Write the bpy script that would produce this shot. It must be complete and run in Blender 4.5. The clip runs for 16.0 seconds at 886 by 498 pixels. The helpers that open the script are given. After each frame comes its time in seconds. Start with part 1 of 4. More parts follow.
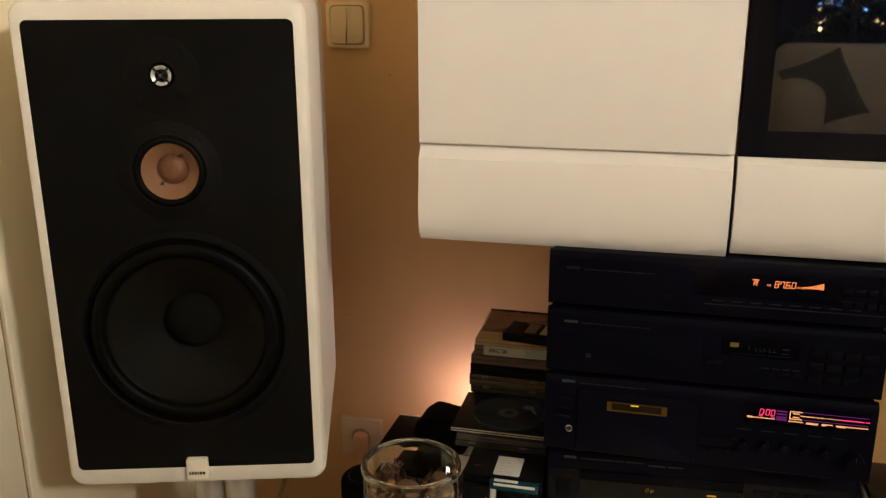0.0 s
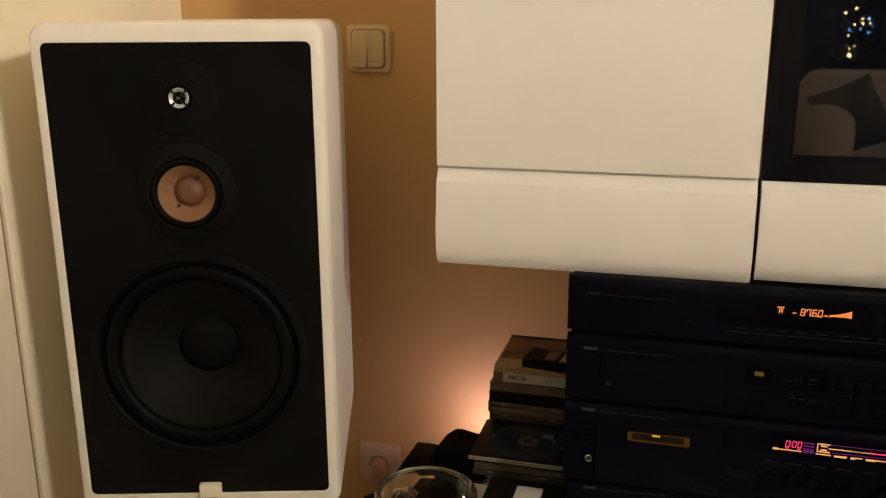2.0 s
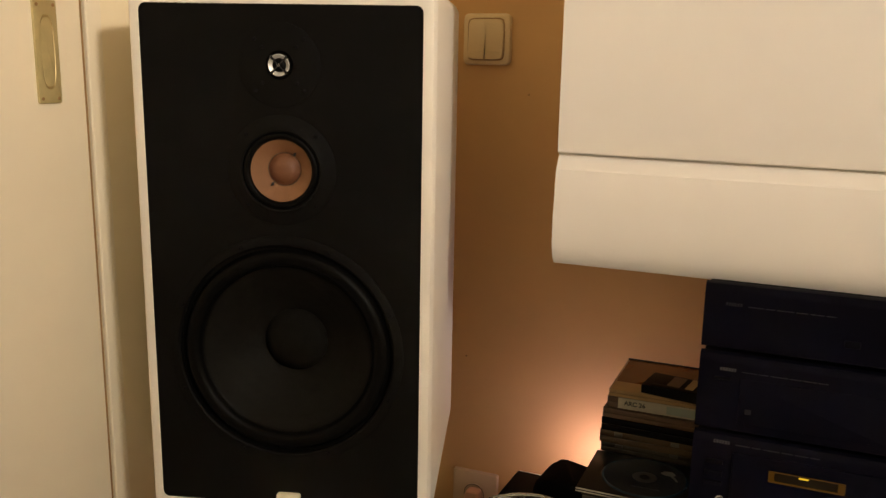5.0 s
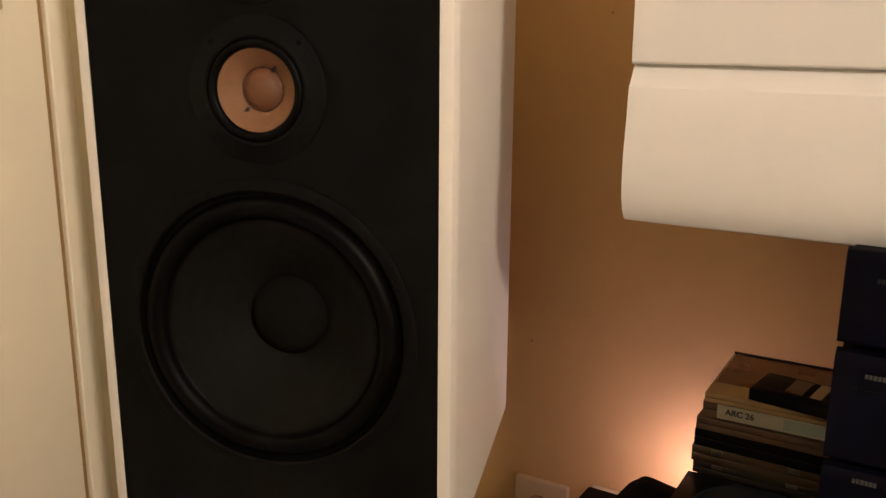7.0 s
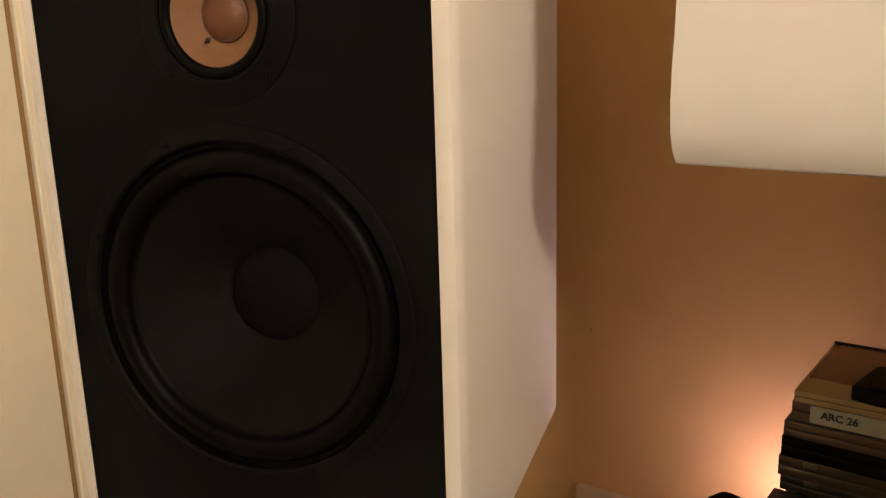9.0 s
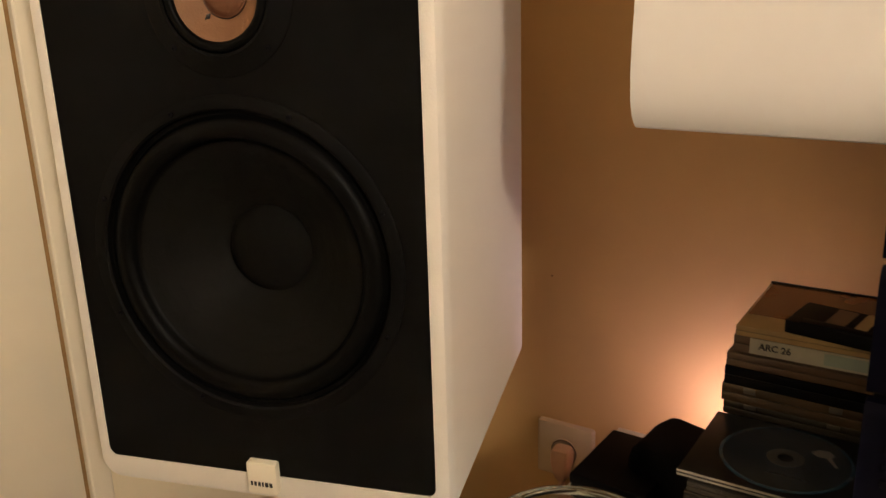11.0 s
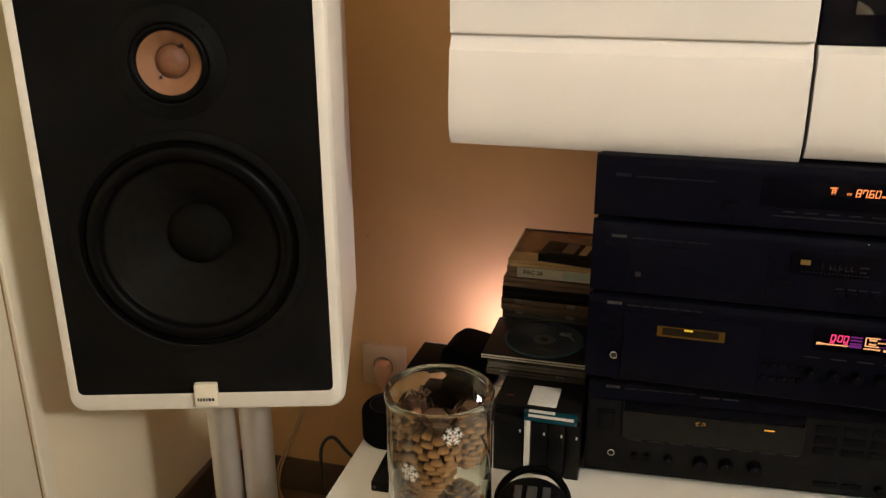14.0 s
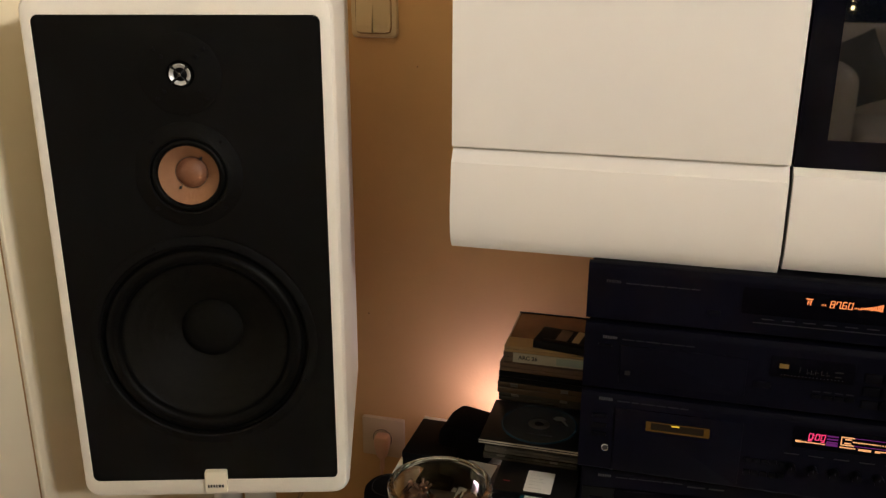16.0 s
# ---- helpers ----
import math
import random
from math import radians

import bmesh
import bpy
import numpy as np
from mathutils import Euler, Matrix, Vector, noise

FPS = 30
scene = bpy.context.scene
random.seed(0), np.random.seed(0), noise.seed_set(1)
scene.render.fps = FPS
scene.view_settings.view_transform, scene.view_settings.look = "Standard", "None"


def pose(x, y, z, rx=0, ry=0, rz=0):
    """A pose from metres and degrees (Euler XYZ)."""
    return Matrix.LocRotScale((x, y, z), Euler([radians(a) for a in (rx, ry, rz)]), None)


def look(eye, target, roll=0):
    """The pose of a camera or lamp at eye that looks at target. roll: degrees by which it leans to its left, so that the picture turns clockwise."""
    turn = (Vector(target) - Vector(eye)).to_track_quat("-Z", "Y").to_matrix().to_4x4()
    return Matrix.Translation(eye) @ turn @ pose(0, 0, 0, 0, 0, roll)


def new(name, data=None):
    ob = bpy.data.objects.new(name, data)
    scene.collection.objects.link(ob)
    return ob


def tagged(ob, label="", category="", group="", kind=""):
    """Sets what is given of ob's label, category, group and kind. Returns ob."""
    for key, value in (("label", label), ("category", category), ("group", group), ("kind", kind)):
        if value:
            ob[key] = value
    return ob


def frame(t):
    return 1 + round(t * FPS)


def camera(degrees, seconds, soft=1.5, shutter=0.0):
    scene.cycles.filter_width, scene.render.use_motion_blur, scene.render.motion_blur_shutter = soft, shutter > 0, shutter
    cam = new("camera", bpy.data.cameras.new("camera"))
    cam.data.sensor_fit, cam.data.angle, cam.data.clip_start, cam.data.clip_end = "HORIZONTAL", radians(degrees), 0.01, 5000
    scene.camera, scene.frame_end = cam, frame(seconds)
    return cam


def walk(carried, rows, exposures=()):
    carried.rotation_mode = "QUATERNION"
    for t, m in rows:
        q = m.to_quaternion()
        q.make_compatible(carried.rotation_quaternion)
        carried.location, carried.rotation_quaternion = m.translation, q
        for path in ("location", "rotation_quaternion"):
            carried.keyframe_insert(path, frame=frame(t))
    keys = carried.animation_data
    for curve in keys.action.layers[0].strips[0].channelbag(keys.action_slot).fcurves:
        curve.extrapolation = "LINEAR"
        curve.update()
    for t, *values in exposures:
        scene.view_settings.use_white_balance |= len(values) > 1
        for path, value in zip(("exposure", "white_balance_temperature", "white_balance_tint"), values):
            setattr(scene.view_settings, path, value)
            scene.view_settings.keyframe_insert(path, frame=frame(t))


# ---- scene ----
cam = camera(53.1, 16.0, soft=1.3, shutter=0.5)
PATH = [
    (0, (0.517, 0.264, 1.127), (0.059, 2.126, 0.558), -0.2),
    (0.5, (0.532, 0.276, 1.126), (0.029, 2.13, 0.569), -0.3),
    (1, (0.534, 0.28, 1.128), (0.016, 2.132, 0.58), -0.4),
    (1.5, (0.532, 0.281, 1.123), (0.009, 2.138, 0.594), -0.4),
    (2, (0.525, 0.282, 1.12), (0.006, 2.144, 0.608), -0.3),
    (2.5, (0.521, 0.285, 1.123), (-0.002, 2.146, 0.613), -0.4),
    (3, (0.528, 0.293, 1.124), (-0.04, 2.146, 0.63), -0.5),
    (3.5, (0.524, 0.3, 1.112), (-0.09, 2.145, 0.644), -0.2),
    (4, (0.491, 0.312, 1.085), (-0.158, 2.156, 0.663), 0.1),
    (6.5, (0.475, 0.603, 0.968), (-0.454, 2.310, 0.497), 1.3),
    (7, (0.448, 0.684, 0.946), (-0.530, 2.361, 0.466), 0.4),
    (7.5, (0.445, 0.769, 0.911), (-0.598, 2.405, 0.424), -0.2),
    (8, (0.457, 0.830, 0.901), (-0.659, 2.413, 0.402), -0.9),
    (8.5, (0.436, 0.857, 0.885), (-0.706, 2.425, 0.397), -1.4),
    (9, (0.428, 0.857, 0.876), (-0.733, 2.413, 0.395), -1.7),
    (11.3, (0.448, 0.738, 0.914), (-0.542, 2.359, 0.288), -1.5),
    (11.5, (0.447, 0.701, 0.929), (-0.472, 2.355, 0.28), -1.2),
    (12, (0.46, 0.606, 0.963), (-0.302, 2.324, 0.281), -0.7),
    (12.5, (0.463, 0.513, 0.989), (-0.159, 2.279, 0.286), -0.3),
    (13, (0.468, 0.453, 1.01), (-0.075, 2.238, 0.29), -0.7),
    (13.5, (0.472, 0.409, 1.023), (-0.032, 2.208, 0.31), -0.6),
    (14, (0.476, 0.37, 1.051), (-0.017, 2.177, 0.35), -0.3),
    (14.5, (0.479, 0.342, 1.088), (-0.012, 2.157, 0.406), -0.1),
    (15, (0.476, 0.334, 1.114), (-0.01, 2.157, 0.45), 0.2),
    (15.5, (0.473, 0.338, 1.139), (-0.009, 2.168, 0.494), 0.3),
    (16, (0.475, 0.333, 1.157), (-0.009, 2.168, 0.526), 0.2),
]
walk(cam, [(t, look(eye, target, roll)) for t, eye, target, roll in PATH],
     [(0, -0.14, 6350, 10), (2.5, -0.22, 6550, 10), (3.0, -0.22, 6900, 10), (4, -0.18, 7000, 10), (6.5, -0.08, 6700, 16), (9, 0.0, 7000, 16), (11.5, 0.03, 6900, 14), (12.5, 0.09, 6150, 10), (14, 0.14, 6050, 10), (15, 0.09, 5950, 10), (16, -0.12, 5950, 10)])

# ---- light ----
world = bpy.data.worlds.new("night")
world.use_nodes = True
world.node_tree.nodes["Background"].inputs[0].default_value = (0.004, 0.005, 0.009, 1)
world.node_tree.nodes["Background"].inputs[1].default_value = 1.0
scene.world = world


def lamp(name, place, watts, colour, radius):
    data = bpy.data.lights.new(name, "POINT")
    data.energy, data.color, data.shadow_soft_size = watts, colour, radius
    ob = new(name, data)
    ob.location = place
    return ob


# the room's one lamp at its far side, its shade open towards the ceiling
data = bpy.data.lights.new("shaded_lamp", "SPOT")
data.energy, data.color, data.shadow_soft_size = 1050.0, (1.0, 0.912, 0.785), 0.15
data.spot_size, data.spot_blend = radians(174), 1.0
shaded = new("shaded_lamp", data)
shaded.location = (3.12, -0.87, 2.34)
shaded.rotation_euler = Vector((-0.82, 0.57, 1.0)).to_track_quat("-Z", "Y").to_euler()
# the small glowing lamp that stands behind the cases on the bench
lamp("glow_lamp", (0.200, 1.766, 0.338), 0.70, (1.0, 0.75, 1.0), 0.014)


# ---- materials ----
def mat(name, colour, rough=0.5, metal=0.0, var=0.08, scale=25.0, bump=0.0, bscale=300.0, coat=0.0, spec=0.5, rvar=0.06):
    m = bpy.data.materials.new(name)
    m.use_nodes = True
    nodes, links = m.node_tree.nodes, m.node_tree.links
    bsdf = nodes["Principled BSDF"]
    bsdf.inputs["Metallic"].default_value = metal
    bsdf.inputs["Specular IOR Level"].default_value = spec
    bsdf.inputs["Coat Weight"].default_value = coat
    tex = nodes.new("ShaderNodeTexCoord")
    coarse = nodes.new("ShaderNodeTexNoise")
    coarse.inputs["Scale"].default_value = scale
    coarse.inputs["Detail"].default_value = 6
    links.new(tex.outputs["Object"], coarse.inputs["Vector"])
    ramp = nodes.new("ShaderNodeMix")
    ramp.data_type = "RGBA"
    links.new(coarse.outputs["Fac"], ramp.inputs["Factor"])
    ramp.inputs["A"].default_value = (*[max(0, c * (1 - var)) for c in colour], 1)
    ramp.inputs["B"].default_value = (*[min(1, c * (1 + var)) for c in colour], 1)
    links.new(ramp.outputs["Result"], bsdf.inputs["Base Color"])
    r = nodes.new("ShaderNodeMapRange")
    r.inputs["To Min"].default_value, r.inputs["To Max"].default_value = max(0, rough - rvar), min(1, rough + rvar)
    links.new(coarse.outputs["Fac"], r.inputs["Value"])
    links.new(r.outputs["Result"], bsdf.inputs["Roughness"])
    if bump:
        fine = nodes.new("ShaderNodeTexNoise")
        fine.inputs["Scale"].default_value = bscale
        fine.inputs["Detail"].default_value = 4
        links.new(tex.outputs["Object"], fine.inputs["Vector"])
        b = nodes.new("ShaderNodeBump")
        b.inputs["Strength"].default_value = bump
        b.inputs["Distance"].default_value = 0.002
        links.new(fine.outputs["Fac"], b.inputs["Height"])
        links.new(b.outputs["Normal"], bsdf.inputs["Normal"])
    return m


def glow(name, colour, strength):
    m = mat(name, (0.004, 0.004, 0.004), 0.4, spec=0.1)
    bsdf = m.node_tree.nodes["Principled BSDF"]
    bsdf.inputs["Emission Color"].default_value = (*colour, 1)
    bsdf.inputs["Emission Strength"].default_value = strength
    return m


def glass(name, colour=(1, 1, 1), rough=0.0, ior=1.5):
    m = bpy.data.materials.new(name)
    m.use_nodes = True
    bsdf = m.node_tree.nodes["Principled BSDF"]
    bsdf.inputs["Base Color"].default_value = (*colour, 1)
    bsdf.inputs["Roughness"].default_value = rough
    bsdf.inputs["IOR"].default_value = ior
    bsdf.inputs["Transmission Weight"].default_value = 1.0
    return m


def plank_mat(name, dark, light):
    m = mat(name, dark, 0.45, bump=0.2, bscale=60)
    nodes, links = m.node_tree.nodes, m.node_tree.links
    wave = nodes.new("ShaderNodeTexNoise")
    stretch = nodes.new("ShaderNodeMapping")
    stretch.inputs["Scale"].default_value = (2.0, 40.0, 40.0)
    tex = nodes.new("ShaderNodeTexCoord")
    links.new(tex.outputs["Object"], stretch.inputs["Vector"])
    links.new(stretch.outputs["Vector"], wave.inputs["Vector"])
    wave.inputs["Scale"].default_value, wave.inputs["Detail"].default_value = 1.0, 8
    info = nodes.new("ShaderNodeObjectInfo")
    mix = nodes.new("ShaderNodeMix")
    mix.data_type = "RGBA"
    add = nodes.new("ShaderNodeMath")
    add.operation = "MULTIPLY_ADD"
    links.new(info.outputs["Random"], add.inputs[0])
    add.inputs[1].default_value = 0.4
    links.new(wave.outputs["Fac"], add.inputs[2])
    links.new(add.outputs[0], mix.inputs["Factor"])
    mix.inputs["A"].default_value, mix.inputs["B"].default_value = (*dark, 1), (*light, 1)
    links.new(mix.outputs["Result"], nodes["Principled BSDF"].inputs["Base Color"])
    return m


PEACH = mat("peach_wall_paint", (0.605, 0.356, 0.135), 0.75, var=0.07, scale=5, bump=0.14, bscale=140)
# a few small dark knocks in the wall paint
nodes, links = PEACH.node_tree.nodes, PEACH.node_tree.links
where = nodes.new("ShaderNodeTexCoord")
cells = nodes.new("ShaderNodeTexVoronoi")
cells.inputs["Scale"].default_value = 7.0
near = nodes.new("ShaderNodeMath")
near.operation = "LESS_THAN"
near.inputs[1].default_value = 0.012
knock = nodes.new("ShaderNodeMix")
knock.data_type = "RGBA"
links.new(where.outputs["Object"], cells.inputs["Vector"])
links.new(cells.outputs["Distance"], near.inputs[0])
links.new(near.outputs[0], knock.inputs["Factor"])
links.new(nodes["Mix"].outputs["Result"], knock.inputs["A"])
knock.inputs["B"].default_value = (0.30, 0.16, 0.06, 1)
links.new(knock.outputs["Result"], nodes["Principled BSDF"].inputs["Base Color"])
CREAM = mat("cream_wall_paint", (0.90, 0.80, 0.58), 0.6, var=0.03, scale=5, bump=0.15, bscale=140)
DOORWHITE = mat("cream_gloss_paint", (0.88, 0.80, 0.63), 0.38, var=0.03, scale=8, bump=0.08, bscale=90)
GAPBROWN = mat("wood_edge_and_gap_brown", (0.3, 0.17, 0.06), 0.7, var=0.3, scale=60)
CEIL = mat("white_ceiling_paint", (0.84, 0.82, 0.78), 0.8, var=0.03)
LACQUER = mat("white_lacquer", (0.80, 0.78, 0.745), 0.38, var=0.015, scale=9, bump=0.02, bscale=120, coat=0.15)
BENCHWHITE = mat("white_foil", (0.92, 0.90, 0.86), 0.42, var=0.02, scale=12, bump=0.04, bscale=200)
CARCASS = mat("white_carcass_board", (0.70, 0.68, 0.64), 0.5, var=0.03)
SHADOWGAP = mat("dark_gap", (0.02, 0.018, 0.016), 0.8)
SPKWHITE = mat("white_structured_paint", (0.78, 0.74, 0.665), 0.5, var=0.03, scale=14, bump=0.14, bscale=420)
BAFFLE = mat("black_textured_board", (0.0021, 0.0020, 0.0018), 0.62, var=0.25, scale=60, bump=0.12, bscale=700, spec=0.08)
RUBBER = mat("black_rubber", (0.0021, 0.0021, 0.0019), 0.45, var=0.15, scale=40, spec=0.05)
DOMEBLACK = mat("matt_black_dome", (0.0036, 0.0034, 0.0028), 0.75, var=0.15, scale=40, bump=0.1, bscale=300, spec=0.04)
PALEPRINT = mat("pale_disc_print", (0.10, 0.10, 0.088), 0.4, var=0.2, scale=60)
TANLABEL = mat("tan_paper_label", (0.42, 0.30, 0.14), 0.6, var=0.12, scale=50)
PAPERCONE = mat("black_paper_cone", (0.0054, 0.0050, 0.0040), 0.62, var=0.22, scale=50, bump=0.2, bscale=260, spec=0.05)
PINKCONE = mat("pink_paper_cone", (0.208, 0.100, 0.049), 0.7, var=0.08, scale=60, bump=0.2, bscale=500, spec=0.3)
PINKDOME = mat("pink_dust_dome", (0.145, 0.06, 0.029), 0.55, var=0.12, scale=80, bump=0.2, bscale=600, spec=0.35)
SILVER = mat("satin_silver", (0.72, 0.72, 0.70), 0.4, 0.55, var=0.05)
CHROME = mat("brushed_chrome", (0.80, 0.80, 0.80), 0.22, 1.0, var=0.05)
ALU = mat("brushed_aluminium", (0.74, 0.72, 0.68), 0.42, 0.75, var=0.06, scale=30, bump=0.05, bscale=500)
CREAMPLASTIC = mat("cream_plastic", (0.66, 0.50, 0.27), 0.38, var=0.04, scale=30)
# cream plastic; part of the peach glow on the socket is in this colour
SOCKETPLASTIC = mat("glow_tinted_cream_plastic", (0.60, 0.44, 0.27), 0.4, var=0.05, scale=30)
BADGE = mat("ivory_plastic", (0.80, 0.74, 0.60), 0.4, var=0.03, scale=60)
INK = mat("black_ink", (0.012, 0.012, 0.012), 0.5)
BLACKMETAL = mat("black_painted_steel", (0.0026, 0.0026, 0.004), 0.5, var=0.15, scale=20, bump=0.1, bscale=500, spec=0.08)
BLACKFRONT = mat("black_brushed_front", (0.0019, 0.0020, 0.0050), 0.4, var=0.12, scale=18, bump=0.05, bscale=500, spec=0.045)
BUTTON = mat("black_button_plastic", (0.0019, 0.0019, 0.0032), 0.42, var=0.1, scale=60, spec=0.06)
GREYFRONT = mat("dark_grey_front", (0.0042, 0.0041, 0.0044), 0.45, var=0.1, scale=30, spec=0.08)
SMOKECASE = mat("smoky_grey_case", (0.13, 0.115, 0.09), 0.25, var=0.25, scale=30)
SMOKEBROWN = mat("smoky_brown_case", (0.060, 0.037, 0.020), 0.16, var=0.5, scale=22, spec=0.6)
MATTBLACK = mat("matt_black_plastic", (0.0034, 0.0033, 0.0036), 0.5, var=0.2, scale=30, spec=0.05)
SMOKED = mat("smoked_display_window", (0.0012, 0.0012, 0.0026), 0.25, var=0.05, spec=0.04)
OLIVEWINDOW = mat("olive_display_window", (0.0075, 0.0072, 0.006), 0.3, var=0.05, spec=0.1)
GREYPRINT = mat("grey_print", (0.055, 0.055, 0.058), 0.5)
DIMPRINT = mat("dim_grey_print", (0.0105, 0.0105, 0.012), 0.5)
AMBERLIT = glow("amber_display", (1.0, 0.26, 0.07), 1.5)
ORANGELIT = glow("orange_display", (1.0, 0.42, 0.05), 0.75)
YELLOWLIT = glow("yellow_display", (1.0, 0.62, 0.04), 0.8)
DIMLIT = glow("dim_white_display", (0.7, 0.6, 0.4), 0.02)
PINKLIT = glow("pink_display", (1.0, 0.05, 0.16), 1.5)
VIOLETLIT = glow("violet_display", (0.42, 0.05, 0.40), 0.30)
WARMLIT = glow("peach_display", (1.0, 0.44, 0.16), 1.05)
YELLOWDIM = glow("dim_yellow_display", (1.0, 0.52, 0.10), 0.11)
PAPEROLD = mat("aged_label_paper", (0.33, 0.31, 0.255), 0.7, var=0.15, scale=70)
CLEARGLINT = mat("clear_edge_with_highlight", (0.34, 0.31, 0.26), 0.25, var=0.3, scale=80)
AMBERWINDOW = glow("amber_tape_window", (0.8, 0.33, 0.01), 0.065)
AMBERDARK = glow("dark_amber_tape_window", (0.8, 0.35, 0.02), 0.008)
BRASS = mat("worn_brass", (0.48, 0.38, 0.20), 0.36, 1.0, var=0.25, scale=35, bump=0.1, bscale=150)
BRASSDULL = mat("dull_brass_plate", (0.58, 0.50, 0.27), 0.36, 0.6, var=0.25, scale=40, bump=0.1, bscale=150)
JARGLASS = glass("clear_jar_glass", (0.84, 0.89, 0.81))
CLEARPLASTIC = mat("clear_case_plastic", (0.028, 0.024, 0.018), 0.2, var=0.25, scale=30, spec=0.5)
CASEEDGE = mat("frosted_case_edge", (0.055, 0.048, 0.036), 0.35, var=0.3, scale=60)
BLACKCASE = mat("black_case_plastic", (0.0042, 0.0041, 0.0044), 0.33, var=0.2, scale=30, spec=0.18)
BLUECASE = mat("blue_case_plastic", (0.005, 0.055, 0.08), 0.25, var=0.2, scale=40)
DISCFACE = mat("dark_disc_print", (0.012, 0.016, 0.022), 0.22, var=0.3, scale=30)
DISCEDGE = mat("blue_disc_edge", (0.016, 0.048, 0.078), 0.25)
DISCHUB = mat("grey_disc_hub", (0.055, 0.055, 0.05), 0.3, 0.3)
PAPER = mat("white_label_paper", (0.66, 0.66, 0.63), 0.7, var=0.04, scale=60)
PAPERTEAL = mat("grey_green_label_print", (0.22, 0.27, 0.24), 0.7, var=0.1, scale=90)
# brown print; its strong blotches also imitate an orange highlight on the gloss
BROWNCOVER = mat("brown_print_with_highlight", (0.13, 0.050, 0.015), 0.2, var=0.75, scale=11)
TANCOVER = mat("tan_printed_cover", (0.29, 0.185, 0.075), 0.32, var=0.3, scale=22)
DARKBROWN = mat("dark_brown_case", (0.085, 0.050, 0.028), 0.30, var=0.35, scale=25)
FABRICBLACK = mat("black_fabric", (0.0028, 0.0028, 0.0032), 0.85, var=0.2, scale=50, bump=0.4, bscale=900, spec=0.06)
WHITEPLASTIC = mat("white_plastic", (0.74, 0.70, 0.64), 0.4, var=0.03)
PINKPLUG = mat("pale_plug_plastic", (0.66, 0.37, 0.23), 0.42, var=0.05)
BLACKCABLE = mat("black_cable", (0.012, 0.012, 0.012), 0.45)
CLEARCABLE = mat("clear_copper_cable", (0.42, 0.27, 0.13), 0.25, var=0.2, scale=200)
FAINTINK = mat("faint_grey_writing", (0.42, 0.42, 0.42), 0.7)
SNOW = mat("white_snowflake_print", (0.78, 0.78, 0.76), 0.6, var=0.03)
CONECORE = mat("pine_cone_core", (0.07, 0.033, 0.014), 0.8, var=0.3, scale=80)
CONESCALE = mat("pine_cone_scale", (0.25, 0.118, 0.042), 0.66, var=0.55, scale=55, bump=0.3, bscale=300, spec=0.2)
TVSCREEN = mat("dark_tv_glass", (0.003, 0.0035, 0.0065), 0.02, var=0.0, spec=1.0, rvar=0.0)
TVBEZEL = mat("black_piano_bezel", (0.0025, 0.0025, 0.0045), 0.02, var=0.0, spec=0.10, rvar=0.0)
SOFACLOTH = mat("beige_sofa_cloth", (0.74, 0.67, 0.57), 0.9, var=0.06, scale=20, bump=0.4, bscale=500, spec=0.2)
PILLOWCLOTH = mat("grey_green_cushion_cloth", (0.17, 0.175, 0.135), 0.9, var=0.1, scale=30, bump=0.4, bscale=500, spec=0.2)
NIGHTGLASS = mat("night_window_glass", (0.006, 0.008, 0.014), 0.06, var=0.0)
NEEDLES = mat("dark_fir_needles", (0.015, 0.030, 0.014), 0.7, var=0.4, scale=40)
BARK = mat("brown_bark", (0.08, 0.05, 0.03), 0.85, var=0.3, scale=40, bump=0.5, bscale=80)
BULBWARM = glow("warm_fairy_bulb", (1.0, 0.72, 0.32), 42.0)
BULBBLUE = glow("blue_fairy_bulb", (0.12, 0.38, 1.0), 42.0)
# tan tips on dark roots; the root colour also paints shade between the scales
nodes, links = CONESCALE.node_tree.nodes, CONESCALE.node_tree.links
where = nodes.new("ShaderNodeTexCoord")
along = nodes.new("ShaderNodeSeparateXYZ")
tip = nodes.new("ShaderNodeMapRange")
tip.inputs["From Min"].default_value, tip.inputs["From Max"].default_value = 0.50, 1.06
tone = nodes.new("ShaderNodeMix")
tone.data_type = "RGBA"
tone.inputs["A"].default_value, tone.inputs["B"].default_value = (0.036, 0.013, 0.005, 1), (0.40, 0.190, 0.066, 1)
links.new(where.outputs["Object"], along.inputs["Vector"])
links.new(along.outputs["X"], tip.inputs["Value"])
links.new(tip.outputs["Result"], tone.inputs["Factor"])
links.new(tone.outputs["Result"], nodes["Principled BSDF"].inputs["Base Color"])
FLOORWOOD = plank_mat("dark_stained_floor", (0.045, 0.023, 0.012), (0.13, 0.07, 0.035))
SKIRTWOOD = plank_mat("dark_brown_skirting", (0.05, 0.030, 0.018), (0.10, 0.062, 0.038))


# ---- building helpers ----
def part(name, bm, material, parent=None, label="", smooth=30):
    me = bpy.data.meshes.new(name)
    bmesh.ops.recalc_face_normals(bm, faces=bm.faces)
    bm.to_mesh(me)
    bm.free()
    me.materials.append(material)
    if smooth:
        me.shade_smooth()
        me.set_sharp_from_angle(angle=radians(smooth))
    ob = new(name, me)
    if parent is not None:
        ob.parent = parent
    if label:
        tagged(ob, label)
    return ob


def thing(name, label, category, place=(0, 0, 0), rz=0.0, group="", kind=""):
    ob = new(name)
    ob.empty_display_size = 0.02
    ob.matrix_basis = pose(*place, 0, 0, rz)
    return tagged(ob, label, category, group, kind)


def setting(name, bm, material, label, category):
    return tagged(part(name, bm, material), label, category, kind="structure")


